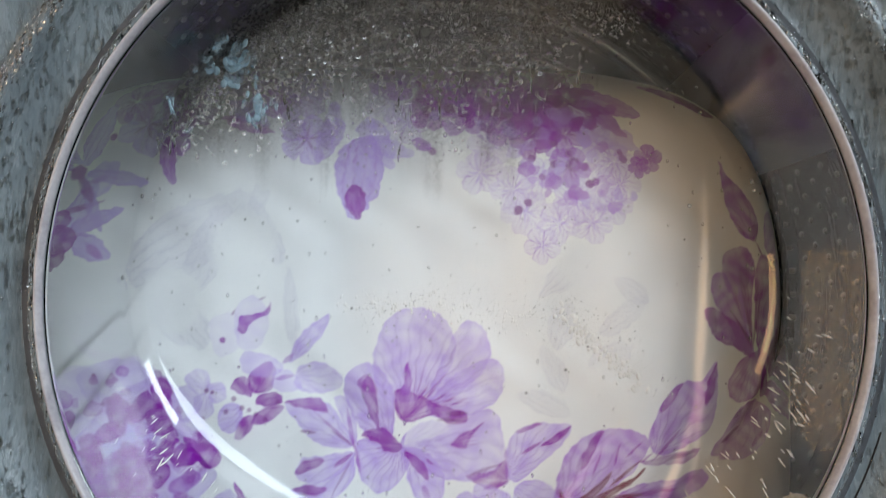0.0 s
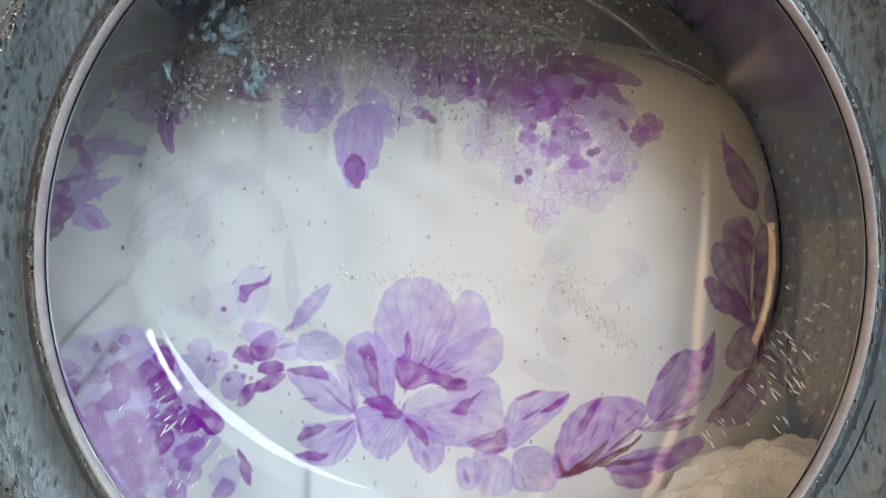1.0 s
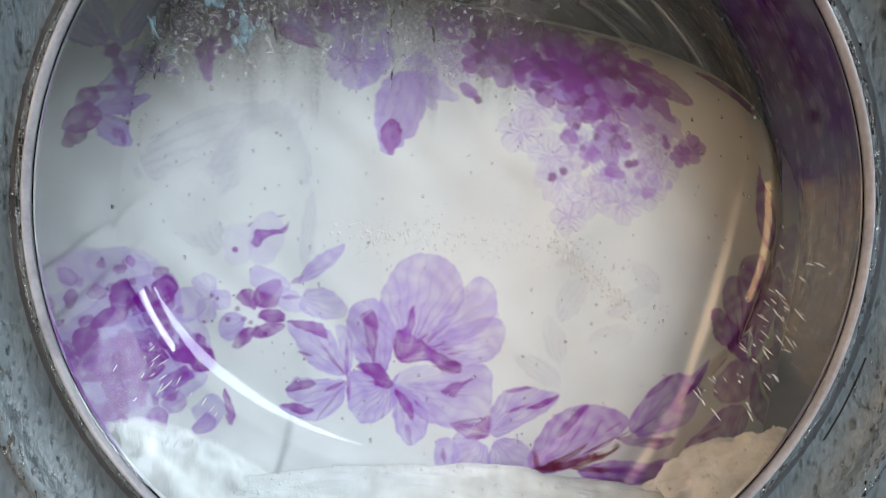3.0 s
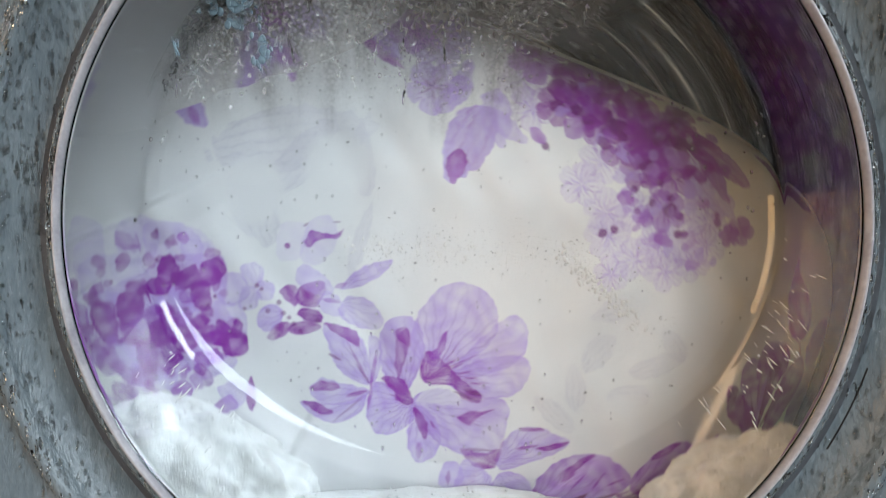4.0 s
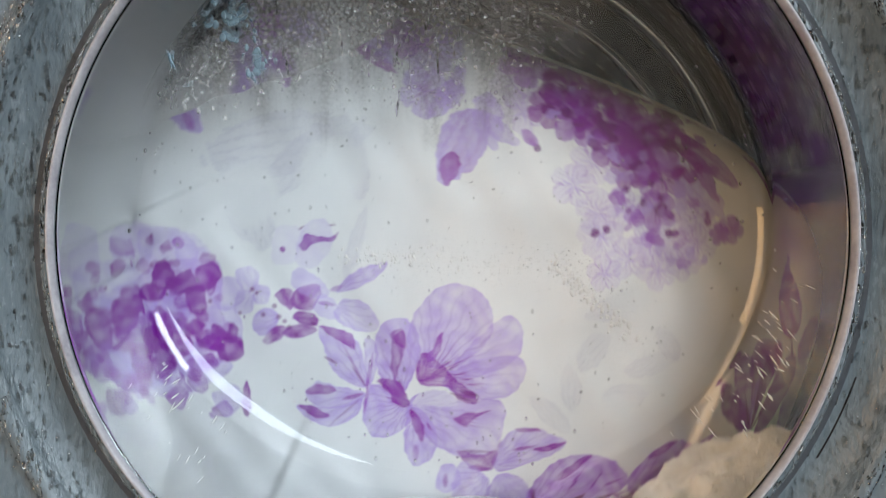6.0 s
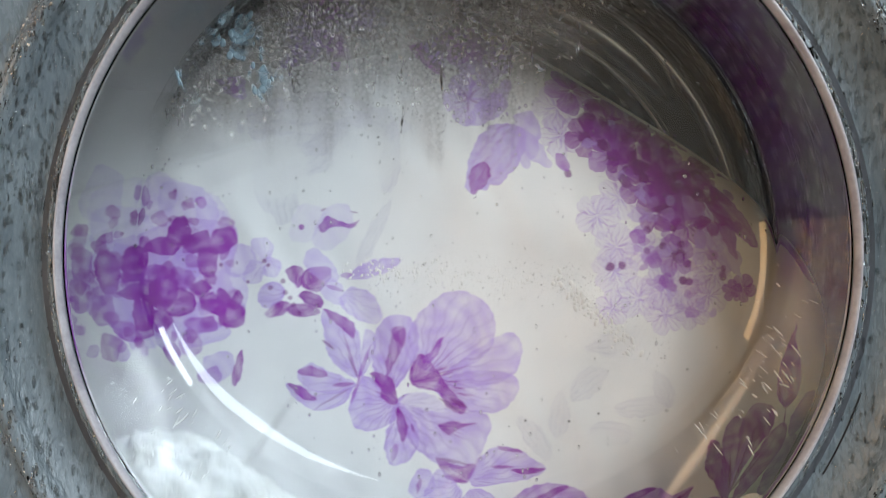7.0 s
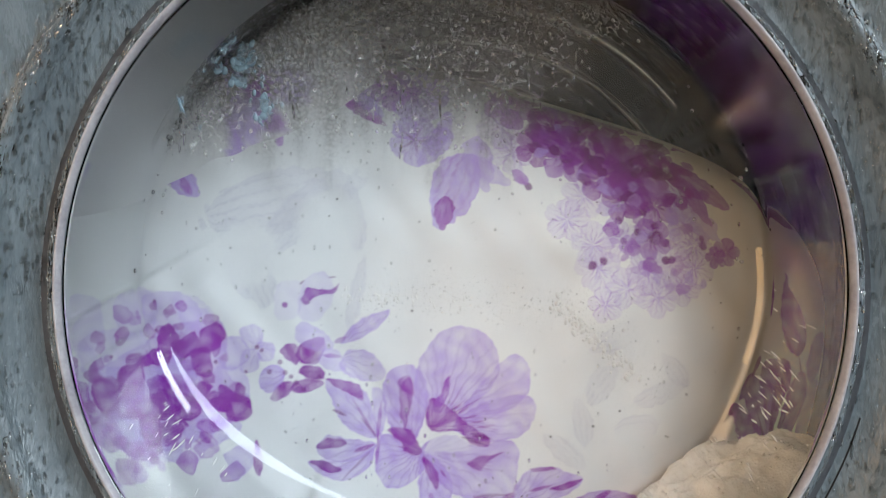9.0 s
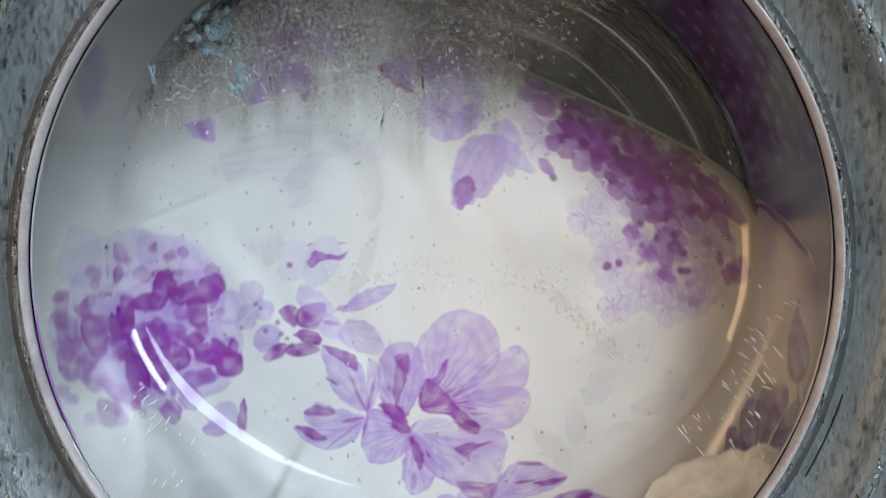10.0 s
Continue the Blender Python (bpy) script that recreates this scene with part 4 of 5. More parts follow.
spot(84.0, 129.6, 5.2, DEEP, 0.85)
spot(29.0, 141.1, 4.6, DEEP, 0.85)
petal(102.6, 155.8, 144.0, 138.9, 6.7, MID, 0.85, veins=1)
petal(104.0, 154.6, 121.0, 153.2, 3.2, VIOLET, 0.8)
petal(101.4, 144.7, 138.9, 119.2, 10.1, PALE, 0.6, veins=1)
petal(52.1, 150.5, 48.2, 157.3, 3.2, VIOLET, 0.85, veins=1, blunt=1)
petal(42.7, 160.7, 35.8, 153.0, 3.2, VIOLET, 0.85, veins=1, blunt=1)
petal(65.1, 142.2, 69.7, 136.5, 3.2, DEEP, 0.85, veins=1, blunt=1)
petal(39.0, 147.8, 39.6, 140.1, 3.2, DEEP, 0.85, veins=1, blunt=1)
petal(75.8, 156.8, 70.2, 162.5, 3.2, VIOLET, 0.85, veins=1, blunt=1)
petal(120.4, 140.5, 114.2, 133.3, 3.2, PALE, 0.85, veins=1, blunt=1)
petal(36.9, 146.1, 43.6, 153.1, 3.2, MID, 0.85, veins=1, blunt=1)
petal(104.0, 145.6, 113.3, 145.5, 3.2, VIOLET, 0.85, veins=1, blunt=1)
petal(79.1, 128.4, 70.4, 129.2, 3.2, PALE, 0.85, veins=1, blunt=1)
petal(75.3, 140.5, 80.1, 148.3, 3.2, DEEP, 0.85, veins=1, blunt=1)
petal(41.8, 153.6, 37.0, 160.2, 3.2, PALE, 0.85, veins=1, blunt=1)
petal(56.4, 155.1, 48.8, 158.6, 3.2, DEEP, 0.85, veins=1, blunt=1)
petal(38.2, 149.5, 47.2, 148.8, 3.2, MID, 0.85, veins=1, blunt=1)
petal(103.2, 144.8, 111.1, 151.8, 3.2, DEEP, 0.85, veins=1, blunt=1)
petal(61.0, 138.4, 55.6, 131.3, 3.2, PALE, 0.85, veins=1, blunt=1)
petal(108.7, 136.8, 114.4, 132.1, 3.2, PALE, 0.85, veins=1, blunt=1)
petal(114.7, 144.3, 120.6, 139.7, 3.2, VIOLET, 0.85, veins=1, blunt=1)
petal(30.8, 159.2, 36.7, 153.5, 3.2, DEEP, 0.85, veins=1, blunt=1)
petal(111.6, 136.5, 104.4, 130.1, 3.2, VIOLET, 0.85, veins=1, blunt=1)
petal(80.4, 141.9, 89.0, 140.8, 3.2, VIOLET, 0.85, veins=1, blunt=1)
petal(92.3, 144.8, 100.9, 150.8, 3.2, DEEP, 0.85, veins=1, blunt=1)
petal(91.8, 146.0, 101.5, 148.4, 3.2, VIOLET, 0.85, veins=1, blunt=1)
petal(57.8, 151.2, 56.2, 143.0, 3.2, DEEP, 0.85, veins=1, blunt=1)
petal(120.6, 146.1, 123.7, 139.6, 3.2, MID, 0.85, veins=1, blunt=1)
petal(40.4, 156.0, 49.8, 160.0, 3.2, MID, 0.85, veins=1, blunt=1)
petal(44.7, 140.2, 52.4, 137.3, 3.2, VIOLET, 0.85, veins=1, blunt=1)
petal(76.8, 144.0, 83.0, 139.6, 3.2, VIOLET, 0.85, veins=1, blunt=1)
petal(36.7, 163.2, 35.1, 177.3, 3.2, MID, 0.85, veins=1, blunt=1)
petal(89.5, 154.9, 82.5, 147.4, 3.2, DEEP, 0.85, veins=1, blunt=1)
petal(70.6, 146.4, 78.5, 143.9, 3.2, VIOLET, 0.85, veins=1, blunt=1)
petal(88.8, 156.9, 98.9, 159.3, 3.2, DEEP, 0.85, veins=1, blunt=1)
petal(87.7, 144.7, 86.7, 152.4, 3.2, MID, 0.85, veins=1, blunt=1)
petal(71.5, 152.2, 73.8, 144.9, 3.2, MID, 0.85, veins=1, blunt=1)
petal(60.2, 147.2, 59.3, 139.3, 3.2, DEEP, 0.85, veins=1, blunt=1)
petal(106.5, 166.9, 121.6, 176.2, 3.2, VIOLET, 0.85, veins=1, blunt=1)
petal(88.6, 142.5, 87.2, 150.0, 3.2, PALE, 0.85, veins=1, blunt=1)
petal(95.8, 143.4, 104.9, 148.5, 3.2, DEEP, 0.85, veins=1, blunt=1)
petal(90.4, 140.3, 84.6, 133.3, 3.2, MID, 0.85, veins=1, blunt=1)
petal(101.4, 137.1, 93.6, 139.6, 3.2, PALE, 0.85, veins=1, blunt=1)
petal(72.2, 154.0, 67.1, 160.0, 3.2, MID, 0.85, veins=1, blunt=1)
petal(57.7, 141.6, 48.4, 140.0, 3.2, VIOLET, 0.85, veins=1, blunt=1)
petal(61.1, 144.3, 61.3, 136.6, 3.2, DEEP, 0.85, veins=1, blunt=1)
petal(89.0, 154.9, 99.0, 159.1, 3.2, DEEP, 0.85, veins=1, blunt=1)
petal(94.7, 143.5, 101.5, 150.9, 3.2, DEEP, 0.85, veins=1, blunt=1)
petal(52.9, 141.8, 43.7, 139.0, 3.2, DEEP, 0.85, veins=1, blunt=1)
petal(52.6, 161.3, 57.7, 173.5, 3.2, DEEP, 0.85, veins=1, blunt=1)
petal(74.7, 144.5, 83.4, 143.3, 3.2, VIOLET, 0.85, veins=1, blunt=1)
petal(106.3, 148.9, 108.3, 157.7, 3.2, VIOLET, 0.85, veins=1, blunt=1)
petal(35.5, 144.0, 44.0, 142.2, 3.2, DEEP, 0.85, veins=1, blunt=1)
petal(111.9, 159.3, 120.6, 157.7, 3.2, MID, 0.85, veins=1, blunt=1)
petal(62.5, 148.5, 63.8, 157.1, 3.2, VIOLET, 0.85, veins=1, blunt=1)
petal(99.7, 150.4, 104.2, 159.5, 3.2, VIOLET, 0.85, veins=1, blunt=1)
petal(87.9, 148.6, 86.2, 140.5, 3.2, DEEP, 0.85, veins=1, blunt=1)
petal(121.8, 138.8, 130.1, 145.4, 3.2, MID, 0.85, veins=1, blunt=1)
petal(63.0, 142.5, 56.9, 135.6, 3.2, DEEP, 0.85, veins=1, blunt=1)
petal(97.6, 142.3, 106.3, 141.3, 3.2, VIOLET, 0.85, veins=1, blunt=1)
petal(66.4, 129.1, 75.4, 129.3, 3.2, PALE, 0.85, veins=1, blunt=1)
petal(51.1, 138.8, 50.0, 131.2, 3.2, VIOLET, 0.85, veins=1, blunt=1)
petal(87.2, 141.6, 95.5, 147.4, 3.2, VIOLET, 0.85, veins=1, blunt=1)
petal(112.4, 138.8, 105.1, 132.4, 3.2, VIOLET, 0.85, veins=1, blunt=1)
petal(37.3, 142.2, 29.2, 137.2, 3.2, PALE, 0.85, veins=1, blunt=1)
petal(75.4, 132.6, 66.7, 133.5, 3.2, PALE, 0.85, veins=1, blunt=1)
petal(104.0, 170.2, 92.3, 164.3, 3.2, DEEP, 0.85, veins=1, blunt=1)
petal(92.3, 150.9, 92.3, 142.9, 3.2, DEEP, 0.85, veins=1, blunt=1)
spot(82.6, 114.1, 2.6, DEEP, 0.8)
spot(95.1, 122.8, 2.6, DEEP, 0.8)
spot(102.8, 117.0, 2.6, DEEP, 0.8)
spot(110.9, 109.7, 2.6, DEEP, 0.8)
spot(94.5, 111.2, 2.6, DEEP, 0.8)
spot(131.2, 114.2, 2.6, DEEP, 0.8)
spot(115.9, 101.6, 2.6, DEEP, 0.8)
spot(80.6, 90.5, 2.6, DEEP, 0.8)
spot(30.7, 118.0, 2.6, DEEP, 0.8)
petal(30.3, 119.6, 19.3, 124.6, 3.8, MID, 0.8)
petal(110.8, 150.3, 133.9, 126.5, 4.9, MID, 0.8, veins=1)
# loose florets within the clusters
fall_out = random.Random(17)
for cx, cz, wide, high, tilt, count, tints in ((-133, -38, 52, 40, 0.3, 80, (VIOLET, VIOLET, MID, VIOLET)), (-150, -82, 40, 18, 0.2, 34, (MID, LILAC, VIOLET, MID)),
                                               (70, 148, 52, 20, -0.2, 60, (VIOLET, MID, DEEP, VIOLET)), (105, 112, 36, 24, -0.6, 44, (LILAC, LILAC, PALE, MID))):
    for _ in range(count):
        a, k = fall_out.uniform(0, 2 * math.pi), math.sqrt(fall_out.random())
        u, v = wide * k * math.cos(a), high * k * math.sin(a)
        x, z = cx + u * math.cos(tilt) - v * math.sin(tilt), cz + u * math.sin(tilt) + v * math.cos(tilt)
        size, turn = fall_out.uniform(2.2, 5.2), fall_out.uniform(0, 6.28)
        brush([(x + size * fall_out.uniform(0.6, 1.3) * math.cos(turn + 1.05 * i), z + size * fall_out.uniform(0.6, 1.3) * math.sin(turn + 1.05 * i)) for i in range(6)],
              fall_out.choice(tints), fall_out.uniform(0.35, 0.75))
# leaves at the short side
brush(((186, 115.4), (190.4, 106.7), (199.2, 99.5), (206.2, 89.3), (208, 77.7), (203.6, 71.9), (195.7, 74.8), (188.6, 86.4), (186.8, 98)), MID, 0.8, (205.1, 71.4), 7)
brush(((201, 73.4), (203.9, 80.6), (208, 78.9), (205.7, 71.4)), DEEP, 0.5)
petal(193.3, 80.6, 199.2, 73.4, 1, DEEP, 0.6)
petal(205.1, 71.9, 211.5, 60.9, 1, DEEP, 0.7)
brush(((183.3, 51.1), (183.9, 63.2), (191.8, 68.2), (199.8, 66.7), (204.5, 56), (201.5, 44.4), (200.1, 28.5), (196.2, 27.9), (189.8, 40.1)), VIOLET, 0.8, (201.5, 12.5), 9)
brush(((176.2, 51.1), (184.5, 54), (191, 40.1), (199.8, 19.8), (202.7, 9.6), (196.2, 11.1), (184.5, 29.9), (176.8, 39.5)), MID, 0.75, (201.5, 12.5), 9)
brush(((172.1, 34.3), (176.2, 36.3), (184.5, 31.9), (196.8, 23.2), (200.4, 9.6), (189.8, 14.6), (179.2, 19.2), (173.9, 25.6)), VIOLET, 0.78, (201.5, 12.5), 9)
brush(((191, 28.5), (199.2, 21.2), (200.1, 11.1), (190.4, 15.7), (181.5, 20.9), (183.3, 26.1)), MID, 0.55, (201.5, 12.5), 7)
brush(((205.7, 59.8), (212.7, 63.8), (218, 51.7), (213.9, 28.5), (205.7, 9.6), (202.7, 37.2)), VIOLET, 0.76, (201.5, 12.5), 9)
brush(((192.1, 45.9), (196.2, 43), (200.4, 31.4), (201, 16.9), (194.5, 31.4)), LILAC, 0.7)
petal(201, 14, 193.3, 54.6, 1, DEEP, 0.7)
petal(201, 14, 195.7, 51.7, 1, DEEP, 0.7)
petal(201, 14, 198, 54, 1, DEEP, 0.7)
petal(201, 14, 205.7, 51.7, 1, DEEP, 0.7)
petal(201, 14, 208, 45.9, 1, DEEP, 0.7)
petal(201, 14, 188, 34.3, 1, DEEP, 0.7)
petal(201, 14, 190.4, 30.8, 1, DEEP, 0.7)
petal(201, 14, 193.3, 27, 1, DEEP, 0.7)
brush(((193.9, 56), (199.2, 57.5), (199.8, 50.2), (196.8, 45.3), (193.9, 50.2)), DEEP, 0.6)
brush(((172.7, 33.7), (176.8, 35.7), (179.2, 28.5), (176.8, 23.2), (173.9, 26.7)), DEEP, 0.4)
brush(((199.8, 11.7), (190.4, 5.9), (185.1, -3.4), (188, -12.7), (199.2, -14.4), (209.5, -9.8), (215.4, 5.3), (208.6, 12.5)), VIOLET, 0.66, (201.5, 12.5), 11)
brush(((209.5, 5.3), (220.4, -7.8), (234.5, -17.9), (244.8, -26), (240.4, -32.4), (227.1, -26), (212.4, -15.6)), VIOLET, 0.8, (201.5, 12.5), 9)
brush(((212.4, 9.6), (224.2, 22.7), (236, 21.2), (241.8, 5.3), (240.4, -12.1), (225.7, -9.2)), VIOLET, 0.6, (201.5, 12.5), 9)
brush(((212.4, 69), (214.5, 85), (222.1, 89.9), (227.4, 80.6), (225.1, 66.1), (218.3, 59.8)), MID, 0.6)
brush(((218.3, 59.8), (231.5, 60.4), (236, 45.9), (231.5, 28.5), (221.2, 19.8), (216.2, 37.2)), MID, 0.6, (201.5, 12.5), 9)
brush(((175.1, -40.5), (184.5, -27.2), (193.3, -17.3), (205.7, -15), (213.3, -20.8), (210.4, -33), (199.2, -41.7), (186.8, -43.4)), MID, 0.62, (208, -9.2), 9)
petal(188.9, -22.3, 196.2, -17.9, 1.6, DEEP, 0.6)
petal(181.5, -35.3, 194.8, -27.2, 1.8, DEEP, 0.6)
petal(199.2, -38.2, 208, -29.5, 1.6, VIOLET, 0.6)
brush(((145.7, 160.4), (158, 161.2), (169.8, 159.5), (181.5, 156), (193.9, 154.6), (196.2, 146.7), (184.5, 143), (174.2, 147.3), (158, 154.6)), VIOLET, 0.85, (196.2, 150.2), 5)
brush(((168.3, 156), (181.5, 153.1), (194.8, 150.2), (190.4, 143), (178.6, 145)), DEEP, 0.7)
brush(((196.2, 156.6), (208, 160.4), (219.8, 156), (221.2, 145.9), (211, 141.5), (200.7, 147.3)), VIOLET, 0.75)
# lower leaves and stem
brush(((93.9, -66), (93.3, -52.7), (97.1, -39.6), (106.5, -29.5), (119.8, -24.9), (132.1, -25.7), (141.5, -31), (136.8, -41.7), (122.7, -55), (108, -64.3)), LILAC, 0.78, (96.2, -65.7), 9)
brush(((105.1, -45.4), (108, -35.3), (114.5, -27.2), (118.3, -26), (114.5, -33.9), (109.5, -42.5)), VIOLET, 0.72)
petal(111, -49.8, 116.8, -35.3, 1, VIOLET, 0.6)
petal(122.7, -44, 126.2, -31, 1, VIOLET, 0.6)
petal(128.6, -39.6, 138, -31, 1, VIOLET, 0.6)
petal(103.6, -45.4, 108, -35.3, 1, VIOLET, 0.6)
petal(136, -42.5, 143.3, -36.8, 1, VIOLET, 0.6)
brush(((93.9, -64.3), (94.5, -54.1), (98.6, -61.4), (102.1, -64.3)), VIOLET, 0.5)
brush(((141, -33), (143.9, -20.8), (151.5, -7.8), (159.5, -2.3), (169.8, -1.7), (173.9, 3.8), (178.3, 7.6), (178, -12.1), (174.5, -24.3), (163.9, -33), (148.6, -39.4)), LILAC, 0.72, (143.3, -38.8), 9)
brush(((170.4, -12.7), (173.3, -1.1), (178.6, 7.3), (176.8, -6.3), (173.9, -11.5)), VIOLET, 0.75)
brush(((146.8, -16.2), (151.5, -7.8), (160.4, -2.3), (155.7, -9.8), (150.4, -15.6)), VIOLET, 0.7)
brush(((119.2, -62), (134.5, -53.3), (152.1, -52.1), (166.8, -47.8), (173.9, -52.7), (158, -62), (137.4, -67.8)), LILAC, 0.82, (119.8, -62.8), 9)
brush(((136, -41.7), (155.1, -38.2), (168, -35.9), (161.5, -43.1), (146.2, -44)), VIOLET, 0.6)
petal(141.8, -42.5, 159.5, -25.2, 1.2, VIOLET, 0.7)
petal(149.2, -42.5, 166.8, -36.8, 1.4, DEEP, 0.6)
petal(122.7, -59.9, 158, -57, 2, VIOLET, 0.6)
brush(((94.8, -66), (106.5, -60.8), (128.6, -51.5), (138.6, -44.6), (134.5, -50.4), (119.8, -59.1), (103.6, -64.9)), STEM, 0.9)
brush(((96.8, -65.4), (103.6, -59.9), (113.9, -52.7), (121.5, -46.3), (116.8, -54.4), (106.5, -62.5)), STEM, 0.85)
petal(115.4, -60.8, 138.9, -58.5, 2, STEM, 0.9)
petal(97.7, -65.2, 95.1, -55, 1.4, STEM, 0.8)
petal(119.8, -54.1, 138, -39.6, 1.2, STEM, 0.8)
brush(((122.7, -64.3), (137.4, -62.8), (146.2, -64.3), (143.3, -73), (131.5, -74.4), (124.2, -70.1)), VIOLET, 0.6)
brush(((67.7, -35.9), (72.1, -26.6), (81.5, -22), (93.3, -22), (101.8, -23.1), (96.2, -33), (84.5, -43.1), (75.1, -50.4), (69.2, -48.6)), PALE, 0.68, (69.2, -49.8), 9)
brush(((86, -33), (93.3, -27.8), (101.5, -22.8), (96.8, -29.5), (88.9, -33.6)), VIOLET, 0.82)
brush(((72.1, -25.7), (83, -21.7), (86, -22.5), (78.6, -26)), VIOLET, 0.7)
petal(75.1, -37.6, 86.8, -30.7, 1.3, VIOLET, 0.75)
brush(((48.6, -47.5), (61, -45.2), (67.4, -39.4), (68.9, -50.4), (61, -54.7), (53.3, -51.8)), VIOLET, 0.55, (68.6, -49.8), 7)
petal(49.2, -47.5, 66.2, -41.7, 1.2, DEEP, 0.6)
petal(56.5, -54.1, 69.2, -50.4, 1.8, VIOLET, 0.7)
petal(68.6, -51.2, 67.4, -32.4, 1.2, MID, 0.7)
brush(((52.1, -52.7), (66.8, -55), (73.3, -64.3), (69.8, -74.4), (55.1, -73.6)), PALE, 0.55, (68.6, -51.2), 7)
brush(((72.7, -53.3), (87.4, -51), (95.7, -62), (91, -73.6), (73.3, -72.4)), PALE, 0.6, (69.8, -51.2), 7)
brush(((43.3, -58.5), (50.7, -56.2), (56.5, -64.3), (52.1, -72.4), (44.8, -71.5)), PALE, 0.6)
petal(46.8, -61.4, 49.8, -70.7, 1.6, VIOLET, 0.6)
spot(-66.4, 81.8, 0.9, SPECK, 0.8)
spot(162.2, 71.5, 0.9, SPECK, 0.8)
spot(-10.4, 35.9, 0.9, SPECK, 0.8)
spot(98.6, 4.8, 0.9, SPECK, 0.8)
spot(78.4, -6.6, 0.9, SPECK, 0.8)
spot(110.2, 16.3, 0.9, SPECK, 0.8)


def cushion():
    thing = tagged(new("cushion"), "white cotton cushion printed with purple flowers, soaking wet", "cushion")
    thing.matrix_basis = pose(CX, CY, ZC + CZ)
    flat = np.clip(1 - mm2 ** 4, 0, 1)
    crease = np.zeros_like(gx)
    for x, z, turn, long, deep in ((0.055, -0.085, 1.35, 0.035, 0.0020), (-0.035, -0.09, 1.5, 0.030, 0.0016), (0.085, -0.075, 0.9, 0.05, 0.0018),
                                   (-0.175, -0.01, 0.8, 0.06, 0.003), (-0.165, -0.035, 0.9, 0.05, 0.003), (0.15, -0.06, 1.2, 0.05, 0.003), (0.17, 0.02, 1.5, 0.06, 0.003)):
        u = (gx - x) * math.cos(turn) + (gz - z) * math.sin(turn)
        v = (gz - z) * math.cos(turn) - (gx - x) * math.sin(turn)
        crease += deep * np.exp(-(u / long) ** 2) * np.tanh(v / 0.0018) * np.exp(-(v / 0.010) ** 2)
    puff = 0.0008 * np.sin(gx * 60 + 2 * np.sin(gz * 35)) * np.sin(gz * 48 + 1.5 * np.sin(gx * 30)) + 0.0004 * np.sin(gx * 150 + gz * 90 + 2 * np.sin(gz * 70))
    gy = rest + (crease + puff) * flat + 0.0016
    me = bpy.data.meshes.new("front_cover")
    n = NU * NV
    me.vertices.add(n)
    me.vertices.foreach_set("co", np.stack([gx, gy, gz], -1).ravel())
    i = np.arange(n).reshape(NV, NU)
    quads = np.stack([i[:-1, :-1], i[:-1, 1:], i[1:, 1:], i[1:, :-1]], -1).reshape(-1, 4)
    me.loops.add(quads.size)
    me.loops.foreach_set("vertex_index", quads.ravel())
    me.polygons.add(len(quads))
    me.polygons.foreach_set("loop_start", np.arange(len(quads)) * 4)
    me.polygons.foreach_set("use_smooth", np.ones(len(quads), bool))
    me.update(calc_edges=True)
    layer = me.color_attributes.new("dye", "FLOAT_COLOR", "POINT")
    rgba = np.concatenate([dye, np.ones((NV, NU, 1))], -1)
    layer.data.foreach_set("color", rgba.ravel())
    me.materials.append(CLOTH_MAT)
    child("front_cover", me, thing)
    # the back half, plain white
    verts, faces, n, m = [], [], 120, 24
    for j in range(m):
        e = math.pi / 2 * j / (m - 1)
        for k in range(n):
            a = 2 * math.pi * k / n
            c, s = math.cos(a), math.sin(a)
            f = (abs(c) ** POWER + abs(s) ** POWER) ** (-1 / POWER) * max(math.cos(e), 0.001) ** (2 / POWER)
            deep = DEEP_Y * fall(c * f * HALF_W, s * f * HALF_H)
            verts.append((c * f * HALF_W, FRONT_Y - CY + deep + 0.0016 + (0.10 + DEEP_Y - deep) * math.sin(e), s * f * HALF_H))
    for j in range(m - 1):
        for k in range(n):
            faces.append((j * n + k, j * n + (k + 1) % n, (j + 1) * n + (k + 1) % n, (j + 1) * n + k))
    back = mesh_of("back_cover", verts, faces, CLOTH_MAT)
    paint = back.color_attributes.new("dye", "FLOAT_COLOR", "POINT")
    paint.data.foreach_set("color", np.tile([*CLOTH, 1.0], len(verts)))
    child("back_cover", back, thing)
    # piped seam round the edge
    verts, faces, m = [], [], 8
    for k in range(n):
        a = 2 * math.pi * k / n
        c, s = math.cos(a), math.sin(a)
        f = (abs(c) ** POWER + abs(s) ** POWER) ** (-1 / POWER)
        mid = Vector((c * f * HALF_W, FRONT_Y - CY + DEEP_Y * fall(c * f * HALF_W, s * f * HALF_H) + 0.001, s * f * HALF_H))
        out = Vector((c, 0, s))
        for j in range(m):
            b = 2 * math.pi * j / m
            verts.append(mid + out * (0.003 * math.cos(b)) + Vector((0, 0.003 * math.sin(b), 0)))
    for k in range(n):
        for j in range(m):
            faces.append((k * m + j, k * m + (j + 1) % m, ((k + 1) % n) * m + (j + 1) % m, ((k + 1) % n) * m + j))
    seam = mesh_of("seam", verts, faces, CLOTH_MAT)
    paint = seam.color_attributes.new("dye", "FLOAT_COLOR", "POINT")
    paint.data.foreach_set("color", np.tile([*CLOTH, 1.0], len(verts)))
    child("seam", seam, thing)
    return thing


